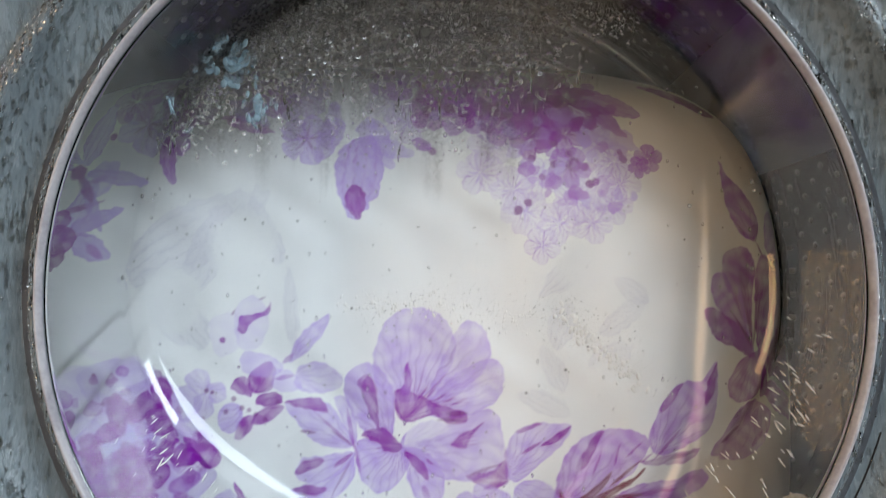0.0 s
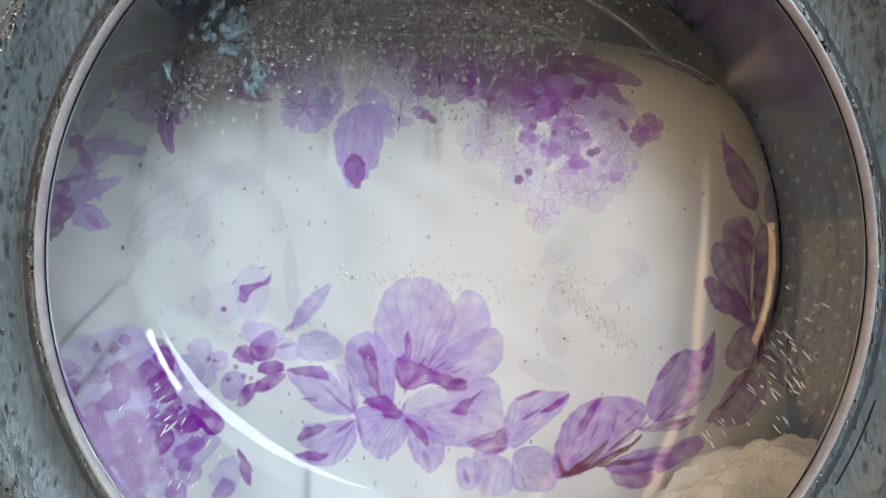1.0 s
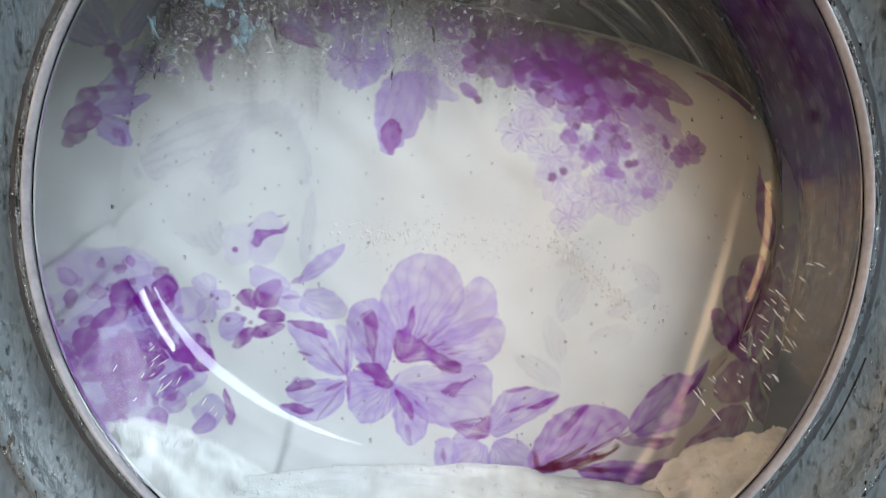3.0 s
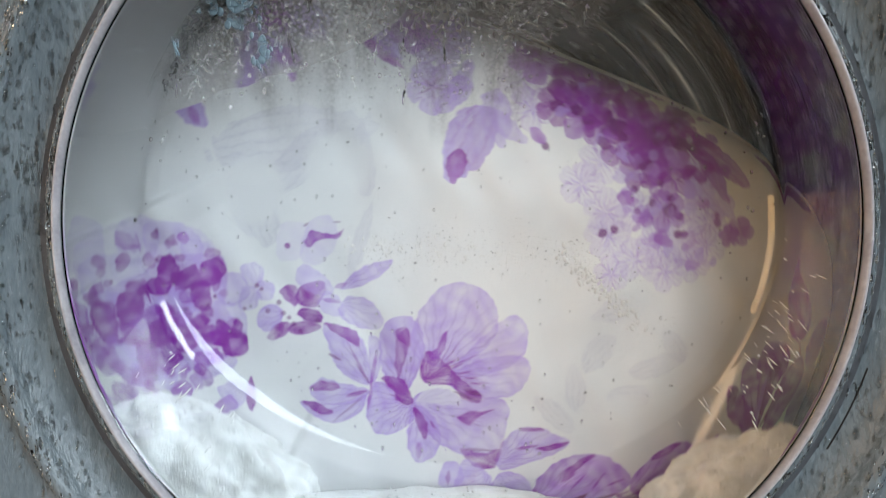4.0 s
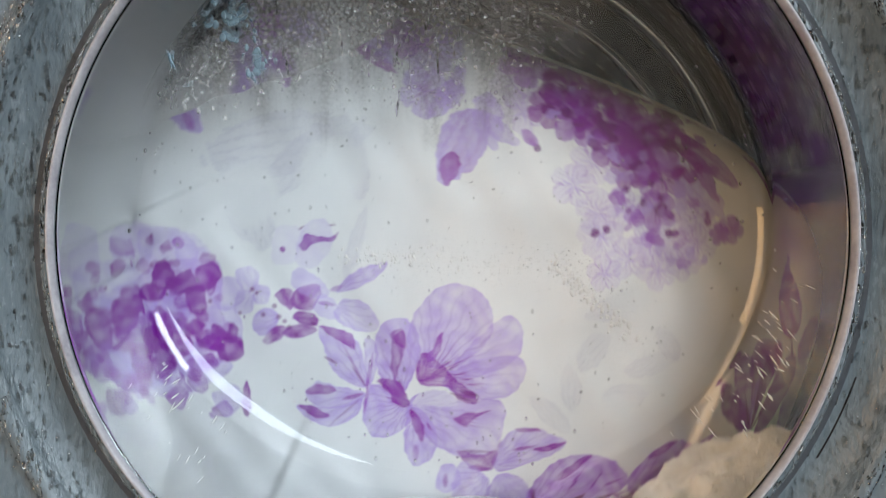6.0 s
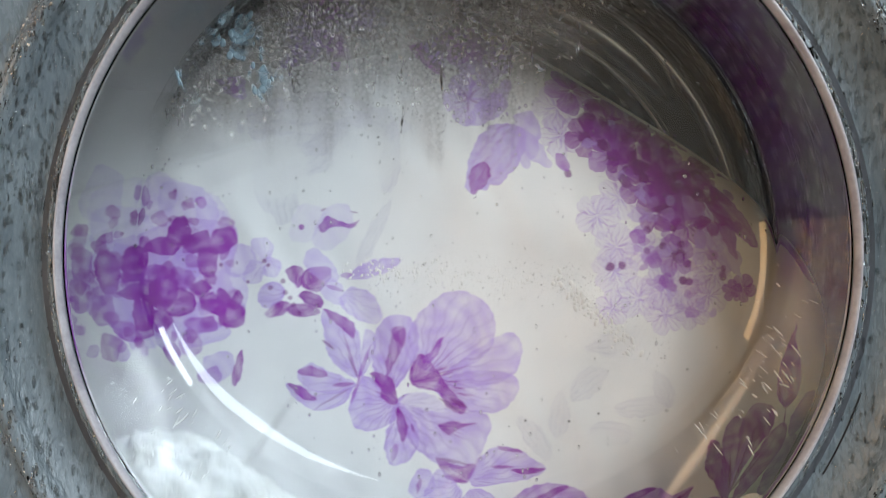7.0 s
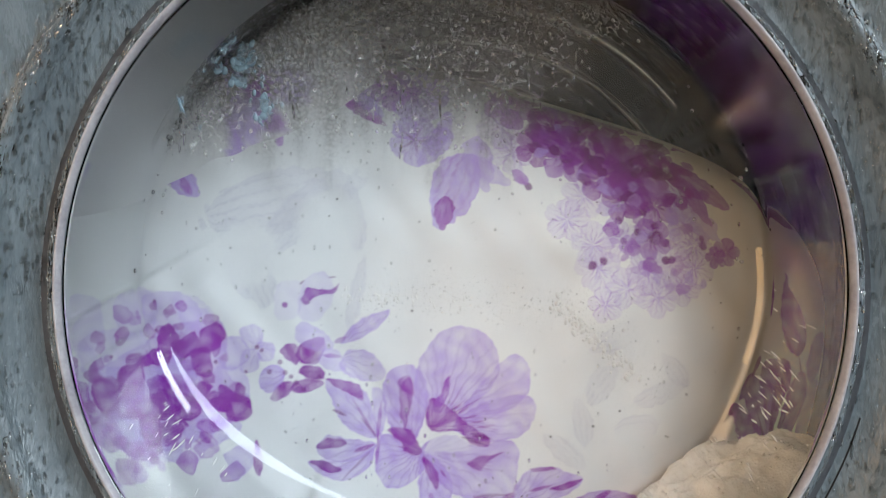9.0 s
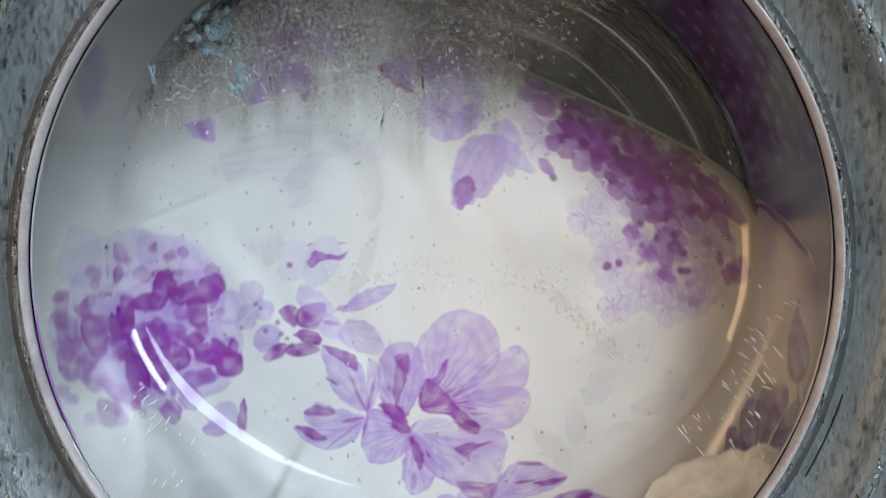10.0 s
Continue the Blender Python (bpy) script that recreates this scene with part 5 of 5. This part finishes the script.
def corner_lobe():
    """The stuffed corner that swells against the glass once the cushion rolls."""
    bm = bmesh.new()
    bmesh.ops.create_icosphere(bm, subdivisions=6, radius=1)
    for v in bm.verts:
        d = v.co.normalized()
        k = (max(abs(d.x), 1e-4) ** 4 + abs(d.y) ** 4 * 1.0 + abs(d.z) ** 4) ** (-1 / 4) * (1 + 0.02 * noise.noise(d * 3))
        v.co = Vector((d.x * 0.098, d.y * 0.050, d.z * 0.090)) * k
    lobe = part("corner", bm, CLOTH_MAT, pillow, "stuffed white corner", smooth=True)
    paint = lobe.data.color_attributes.new("dye", "FLOAT_COLOR", "POINT")
    rgb = []
    for v in lobe.data.vertices:
        x, z = v.co.x * 1000, v.co.z * 1000
        c = CLOTH
        for px, pz, rx, rz, col, cover in ((24, 12, 13, 22, PALE, 0.7), (44, 30, 16, 11, PALE, 0.6), (14, 38, 12, 15, LILAC, 0.7), (30, 28, 8, 9, VIOLET, 0.85),
                                           (20, -10, 5, 16, PALE, 0.75), (38, 10, 9, 7, MID, 0.7), (-62, -20, 8, 22, PALE, 0.6)):
            d = math.hypot((x - px) / rx, (z - pz) / rz) + 0.12 * math.sin(0.6 * x + 0.4 * z)
            c = c + (col - c) * cover * min(1, max(0, (1 - d) * 3))
        rgb += [*c, 1.0]
    paint.data.foreach_set("color", rgb)
    return lobe


pillow = cushion()
corner = corner_lobe()

# ---- soap suds ----


def soap_suds(label, sx, sy, sz, bubbles, seed):
    """A lumpy heap of foam with single bubbles standing out of it."""
    rng = random.Random(seed)
    thing = tagged(new("soap_suds"), label, "suds", "suds in the drum")
    bm = bmesh.new()
    bmesh.ops.create_icosphere(bm, subdivisions=6, radius=1)
    places = []
    for v in bm.verts:
        d = v.co.normalized()
        k = 1 + 0.16 * noise.noise(d * 2.2 + Vector((seed, 0, 0))) + 0.06 * noise.noise(d * 7) + 0.022 * noise.noise(d * 19) + 0.012 * noise.noise(d * 45)
        v.co = Vector((d.x * sx, d.y * sy, d.z * sz)) * k
        if d.y < 0.2 and d.z > -0.5:
            places.append((v.co.copy(), Vector((d.x / sx, d.y / sy, d.z / sz)).normalized()))
    part("foam", bm, SUDS, thing, smooth=True)
    spots = []
    for place, way in rng.sample(places, min(bubbles, len(places))):
        up = Vector((0, 0, 1)) if abs(way.z) < 0.9 else Vector((1, 0, 0))
        up = (up - way * up.dot(way)).normalized()
        r = rng.choice((0.0002, 0.0003, 0.0003, 0.0004, 0.0005, 0.0008))
        spots.append((place, way, up, r, r * 1.1, 1.0))
    child("bubbles", mesh_of("bubbles", *domes(spots, 7, 3), BUBBLE_GLINT), thing, "small clear bubbles", "stuff")
    return thing


suds_right = soap_suds("cream-white heap of soap suds beside the cushion", 0.074, 0.020, 0.060, 1500, 3)
suds_left = soap_suds("blue-white wave of soap suds against the glass", 0.070, 0.024, 0.052, 350, 7)
suds_low = soap_suds("white band of soap suds under the cushion", 0.160, 0.020, 0.036, 1100, 11)

# ---- drops on the glass and on the ring ----


def glass_drops():
    rng = random.Random(5)
    spots = []
    down = Vector((0, 0, 1))
    while len(spots) < 5200:
        a, s = rng.uniform(0.05, math.pi - 0.02), 2 - math.sqrt(rng.random()) * 1.45
        p = bowl_point(a, s)
        level = p.z - 1.0 * max(0, p.x - 0.03)
        if rng.random() > max(0.012, min(1, (level - 0.058) / 0.04)):
            continue
        r = rng.choice((0.0003, 0.0004, 0.0005, 0.0006, 0.0007, 0.0010))
        spots.append((p + Vector((0, 0.0024, 0)), Vector((0, 1, 0)), down, r, r * 0.95, rng.uniform(0.9, 1.4)))
    for _ in range(110):
        a, s = rng.uniform(0.1, math.pi - 0.1), 2 - math.sqrt(rng.random()) * 1.2
        p = bowl_point(a, s)
        if p.z < 0.062 + max(0, p.x - 0.03):
            continue
        x, z, r = p.x, p.z, rng.uniform(0.0003, 0.0007)
        for _ in range(rng.randint(3, 9)):
            spots.append((Vector((x, p.y + 0.0024, z)), Vector((0, 1, 0)), down, r * rng.uniform(0.6, 1.2), 0.0005, rng.uniform(2, 7)))
            x, z = x + rng.gauss(0, 0.0006), z + rng.uniform(0.001, 0.004)
    for _ in range(240):
        p = bowl_point(rng.uniform(0, 2 * math.pi), 2 - math.sqrt(rng.random()))
        r = rng.uniform(0.0003, 0.0007)
        spots.append((p + Vector((0, 0.0024, 0)), Vector((0, 1, 0)), down, r, r * 0.6, rng.uniform(0.9, 2)))
    # a band of fine spray across the middle, shaped after a broken window reflection
    for _ in range(300):
        x = rng.uniform(-0.045, 0.105)
        z = rng.gauss(-0.012 - 0.9 * max(0, x - 0.06), 0.007)
        a = math.atan2(z, x)
        s = min((k for k in np.linspace(1.0, 1.95, 40)), key=lambda k: abs(math.hypot(bowl_point(a, k).x, bowl_point(a, k).z) - math.hypot(x, z)))
        r = rng.choice((0.00018, 0.00022, 0.0003, 0.0004))
        p = bowl_point(a, s)
        spots.append((Vector((x, p.y + 0.0024, z)), Vector((0, 1, 0)), down, r, r * 0.7, rng.uniform(0.9, 1.4)))
    ob = new("glass_drops", mesh_of("glass_drops", *domes(spots, 7, 3), WATER))
    ob.matrix_basis = pose(0, 0, ZC)
    ob.visible_shadow = False
    tagged(ob, "beads and runs of water on the door glass", "water drops", kind="stuff")


def ring_drops():
    rng = random.Random(9)
    spots = []
    for _ in range(17000):
        a = rng.uniform(0, 2 * math.pi)
        if math.sin(a) < 0 and rng.random() < 0.55:
            continue
        i = rng.uniform(0.10, 0.66) * (len(ring) - 1)
        k = int(i)
        (r0, y0), (r1, y1) = ring[k], ring[k + 1]
        r, y = r0 + (r1 - r0) * (i - k), y0 + (y1 - y0) * (i - k)
        t = Vector((r1 - r0, y1 - y0)).normalized()
        out = Vector((math.cos(a), 0, math.sin(a)))
        way = out * t.y + Vector((0, -t.x, 0))
        up = (Vector((0, 0, 1)) - way * way.z).normalized()
        size = rng.choice((0.00022, 0.0003, 0.0004, 0.0005, 0.0007))
        spots.append((out * r + Vector((0, y, 0)), way, up, size, size * 0.95, rng.uniform(1.2, 4.0)))
    ob = new("ring_drops", mesh_of("ring_drops", *domes(spots, 6, 2), WATER))
    ob.matrix_basis = pose(0, 0, ZC)
    tagged(ob, "water drops on the grey door ring", "water drops", kind="stuff")


def bluish_smears():
    """Thin, patchy bluish streaks high on the glass."""
    m, nodes, links, b = material("thin_bluish_film")
    co = nodes.new("ShaderNodeTexCoord")
    n1 = put(nodes, "ShaderNodeTexNoise", Scale=130.0, Detail=4.0)
    links.new(co.outputs["Object"], n1.inputs["Vector"])
    rr = nodes.new("ShaderNodeMapRange")
    rr.inputs[1].default_value, rr.inputs[2].default_value = 0.38, 0.62
    rr.inputs[3].default_value, rr.inputs[4].default_value = 0.0, 0.7
    links.new(n1.outputs[0], rr.inputs[0])
    b.inputs["Base Color"].default_value = (0.48, 0.66, 0.78, 1)
    b.inputs["Roughness"].default_value = 0.25
    links.new(rr.outputs[0], b.inputs["Alpha"])
    rng = random.Random(21)
    spots = []
    for x, z, radius, long, n in ((-0.100, 0.101, 0.0026, 1.8, 26), (-0.092, 0.085, 0.0020, 2.2, 20), (-0.128, 0.085, 0.0009, 12.0, 4), (-0.112, 0.108, 0.0028, 1.4, 16), (-0.124, 0.066, 0.0012, 2.0, 8)):
        for _ in range(n):
            px, pz = x + rng.gauss(0, radius * 1.6), z + rng.gauss(0, radius * 2.2)
            a = math.atan2(pz, px)
            s = min((k for k in np.linspace(0.5, 1.9, 60)), key=lambda k: abs(math.hypot(bowl_point(a, k).x, bowl_point(a, k).z) - math.hypot(px, pz)))
            spots.append((bowl_point(a, s) - Vector((0, 0.0004, 0)), Vector((0, -1, 0)), Vector((rng.gauss(0, 0.45), 0, 1)).normalized(), radius * rng.uniform(0.35, 1), 0.0004, long))
    ob = new("bluish_smears", mesh_of("bluish_smears", *domes(spots, 14, 3), m))
    ob.matrix_basis = pose(0, 0, ZC)
    tagged(ob, "thin bluish smears on the glass", "soap smears", kind="stuff")


def glint_slivers():
    """White slivers low on the bowl's sides that stand in for glints on the wet glass."""
    rng = random.Random(31)
    spots = []
    for middle, spread, count in ((radians(-19), 0.11, 46), (radians(214), 0.10, 30), (radians(-30), 0.10, 18)):
        for _ in range(count):
            a, s = rng.gauss(middle, spread), rng.uniform(0.18, 0.62)
            p, q = bowl_point(a, s), bowl_point(a, s + 0.05)
            up = ((q - p).normalized() + Vector((0, 0, rng.uniform(0, 0.8)))).normalized()
            way = Vector((-math.cos(a), 0, -math.sin(a)))
            way = (way - up * way.dot(up)).normalized()
            r = rng.uniform(0.00018, 0.00045)
            spots.append((p, way, up, r, r * 1.3, rng.uniform(2, 12)))
    ob = new("glint_slivers", mesh_of("glint_slivers", *domes(spots, 7, 3), BUBBLE_GLINT))
    ob.matrix_basis = pose(0, 0, ZC)
    tagged(ob, "white slivers on the bowl's sides standing in for glints", "foam flecks", kind="stuff")


def reflection_specks():
    """Fine white specks on the outer face that stand in for a broken window reflection."""
    rng = random.Random(41)
    spots = []
    for x0, z0, x1, z1, spread, count, sizes in ((0.052, -0.014, 0.088, -0.048, 0.0022, 150, (0.0003, 0.0005, 0.0007, 0.0010)), (-0.052, -0.008, 0.012, -0.012, 0.0026, 130, (0.0003, 0.0004, 0.0006)),
                                                 (0.012, -0.012, 0.060, -0.016, 0.004, 70, (0.0003, 0.0004, 0.0005))):
        for _ in range(count):
            k = rng.random()
            x, z = x0 + (x1 - x0) * k + rng.gauss(0, spread), z0 + (z1 - z0) * k + rng.gauss(0, spread)
            a = math.atan2(z, x)
            s = min(np.linspace(1.0, 1.96, 50), key=lambda v: abs(math.hypot(bowl_point(a, v).x, bowl_point(a, v).z) - math.hypot(x, z)))
            r = rng.choice(sizes)
            up = Vector((rng.gauss(0, 0.4), 0, 1)).normalized()
            spots.append((Vector((x, bowl_point(a, s).y - 0.0002, z)), Vector((0, -1, 0)), up, r, r * rng.uniform(0.3, 0.8), rng.uniform(0.7, 2.2)))
    ob = new("reflection_specks", mesh_of("reflection_specks", *domes(spots, 9, 4), BUBBLE_GLINT))
    ob.matrix_basis = pose(0, 0, ZC)
    ob.visible_shadow = False
    tagged(ob, "white specks on the door glass standing in for a window reflection", "foam flecks", kind="stuff")


glass_drops()
reflection_specks()
glint_slivers()
ring_drops()
bluish_smears()

# ---- what moves ----


def motions():
    rest_pose = (CX, CY, ZC + CZ)
    # seconds, shift in millimetres, turn in degrees: it rolls, then rocks once for every lifter that passes
    rocking = [
        (0, 0, 0, 0, 0, 0, 0),
        (2.45, 0, 0, 0, 0, 0, 0),
        (2.6, 1, 0, -1.5, 0, 2, 0),
        (2.8, 2.2, 0, -2.1, -0, 5.5, 0.1),
        (3, 4.3, 0, -4.1, -0, 10.9, 0.3),
        (3.2, 15, 1, -12, 2, 13.5, 1),
        (3.4, 16.8, 1.2, -12.9, 2.2, 16.2, 1),
        (3.5, 17.8, 1.3, -13.4, 2.2, 16.3, 1),
        (3.6, 18.7, 1.5, -13.8, 2.2, 17, 1),
        (3.7, 19.6, 1.6, -14.3, 2.1, 18.4, 1),
        (3.8, 20.5, 1.7, -14.8, 2, 20, 1),
        (3.9, 16.9, 2.1, -8.4, 1.1, 24.9, 0.8),
        (4, 15.5, 2.1, -7, 1.3, 21.5, 0.7),
        (4.1, 14, 2, -5.6, 1.6, 16.6, 0.7),
        (4.2, 12.6, 2, -4.3, 1.6, 13.6, 0.7),
        (4.3, 11.1, 1.9, -2.9, 1.3, 15.8, 0.6),
        (4.4, 9.7, 1.9, -1.5, 0.9, 21.6, 0.6),
        (4.5, 8.2, 1.8, -0.1, 0.4, 27.7, 0.6),
        (4.6, 9.9, 1.9, -3.8, -0, 29.8, 0.5),
        (4.7, 11.6, 2, -7.5, -0.1, 27.1, 0.5),
        (4.8, 13.3, 2, -11.1, 0.1, 20.9, 0.5),
        (4.9, 15, 2.1, -14.8, 0.2, 14.3, 0.5),
        (5, 16.7, 2.1, -18.5, 0.2, 10.8, 0.5),
        (5.1, 16.8, 2.2, -16.3, 0.2, 13.1, 0.5),
        (5.2, 16.9, 2.2, -14.1, 0, 18.9, 0.5),
        (5.3, 17, 2.2, -11.9, -0.2, 25, 0.6),
        (5.4, 17.1, 2.3, -9.7, -0.2, 28.1, 0.6),
        (5.5, 17.3, 2.3, -7.6, 0.1, 26.6, 0.7),
        (5.6, 17.1, 2.3, -6.7, 0.4, 21.3, 0.7),
        (5.7, 16.9, 2.3, -5.8, 0.8, 15.7, 0.6),
        (5.8, 16.8, 2.3, -5, 1, 13.1, 0.6),
        (5.9, 16.6, 2.3, -4.1, 0.9, 15.1, 0.6),
        (6, 16.5, 2.3, -3.2, 0.6, 20.8, 0.6),
        (6.1, 16.3, 2.3, -2.4, 0.2, 26.7, 0.6),
        (6.2, 16.2, 2.3, -1.5, 0.1, 29.7, 0.5),
        (6.3, 16, 2.3, -0.6, 0.2, 28, 0.5),
        (6.4, 15.9, 2.3, 0.2, 0.6, 22.7, 0.5),
        (6.5, 15.7, 2.2, 1.1, 1, 17, 0.5),
        (6.6, 15.5, 2.2, 2, 1.2, 14.4, 0.5),
        (6.7, 15.4, 2.2, 2.8, 1.1, 16.5, 0.4),
        (6.8, 15.2, 2.2, 3.7, 0.7, 22.1, 0.4),
        (6.9, 15.1, 2.2, 4.5, 0.4, 28.1, 0.4),
        (7, 14.9, 2.2, 5.4, 0.2, 31.1, 0.4),
        (7.1, 15.6, 2.2, 2.3, 0.2, 29.4, 0.4),
        (7.2, 16.3, 2.3, -0.8, 0.4, 24.3, 0.4),
        (7.3, 17, 2.3, -4, 0.5, 18.7, 0.4),
        (7.4, 17.7, 2.3, -7.1, 0.5, 16.2, 0.4),
        (7.5, 18.4, 2.3, -10.2, 0.3, 18.3, 0.5),
        (7.6, 18.8, 2.4, -10.6, 0, 23.2, 0.5),
        (7.7, 19.2, 2.4, -10.9, -0.3, 28.4, 0.6),
        (7.8, 19.5, 2.5, -11.3, -0.4, 30.6, 0.6),
        (7.9, 19.9, 2.5, -11.6, -0.1, 28.1, 0.6),
        (8, 20.3, 2.6, -12, 0.3, 22.1, 0.7),
        (8.1, 20.2, 2, -9.6, 0.7, 16.7, 0.6),
        (8.2, 20.2, 1.5, -7.2, 0.9, 14.3, 0.6),
        (8.3, 20.2, 1, -4.8, 0.9, 16.5, 0.5),
        (8.4, 20.1, 0.5, -2.4, 0.6, 22.4, 0.4),
        (8.5, 20.1, 0, -0, 0.3, 28.6, 0.4),
        (8.6, 19.9, 0.5, -1.4, -0, 31.6, 0.4),
        (8.7, 19.7, 1, -2.8, -0.1, 29.9, 0.4),
        (8.8, 19.5, 1.5, -4.1, 0.1, 24.6, 0.5),
        (8.9, 19.3, 2, -5.5, 0.3, 19, 0.5),
        (9, 19.1, 2.5, -6.9, 0.3, 16.5, 0.5),
        (9.1, 19.6, 2, -6.2, 0.3, 18.2, 0.5),
        (9.2, 20.1, 1.5, -5.6, 0.1, 23.6, 0.4),
        (9.3, 20.7, 1, -4.9, -0.1, 29.2, 0.4),
        (9.4, 21.2, 0.5, -4.3, -0.1, 31.9, 0.4),
        (9.5, 21.7, 0, -3.6, 0.2, 29.9, 0.3),
        (9.6, 22.9, 0.1, -4.2, 0.4, 24.6, 0.3),
        (9.7, 24, 0.1, -4.7, 0.8, 18.9, 0.3),
        (9.8, 25.1, 0.2, -5.3, 0.9, 16.3, 0.2),
        (9.9, 26.3, 0.2, -5.8, 0.7, 18.4, 0.2),
        (10, 27.4, 0.3, -6.4, 0.3, 24, 0.2),
    ]
    walk(pillow, [(t, pose(CX + x / 1000, CY + y / 1000, ZC + CZ + z / 1000, rx, ry, rz)) for t, x, y, z, rx, ry, rz in rocking])
    # its upper corner swells out as it starts to roll
    walk(corner, [(0, pose(0.02, 0.035, -0.03)), (2.6, pose(0.02, 0.035, -0.03)), (3.2, pose(-0.140, 0.010, 0.085, 14, -8, 12)), (3.6, pose(-0.160, -0.016, 0.108, 14, -10, 12)),
                  (10, pose(-0.160, -0.016, 0.108, 14, -10, 12))])
    # the drum stands, starts at 2.5 s and then turns one lifter on in every 0.8 s
    turns = [(0, DRUM0), (2.5, DRUM0), (2.7, DRUM0 + 18)]
    t = 3.0
    while t < 10.05:
        turns.append((t, DRUM0 + 62 + 150 * (t - 3.0)))
        t = round(t + 0.4, 2)
    walk(drum, [(t, pose(0, 0, 0, 0, a, 0)) for t, a in turns])
    # suds rise to one side and the other in the same beat
    right, left, low = [], [], []
    for k in range(0, 101):
        t = k * 0.1
        beat = math.cos(2 * math.pi * ((t - 4.65) / 0.8 - 0.45))
        go = min(1, max(0, (t - 2.6) / 0.6))
        still = min(1, t / 1.6)
        right.append((t, pose(0.163, 0.082, ZC - 0.168 + 0.020 * still * (1 - go) + go * (0.003 + 0.022 * beat), 0, -8, 0)))
        lap = math.cos(2 * math.pi * ((t - 4.65) / 0.8 - 0.08))
        left.append((t, pose(-0.140, 0.088, ZC - 0.190 + go * (0.014 + 0.036 * lap), 0, 24, 0)))
        low.append((t, pose(-0.02, 0.082, ZC - 0.172 + 0.022 * min(1, t / 2.2) - go * 0.024, 0, 0, 0)))
    walk(suds_right, right)
    walk(suds_left, left)
    walk(suds_low, low)


DRUM0 = -61
motions()
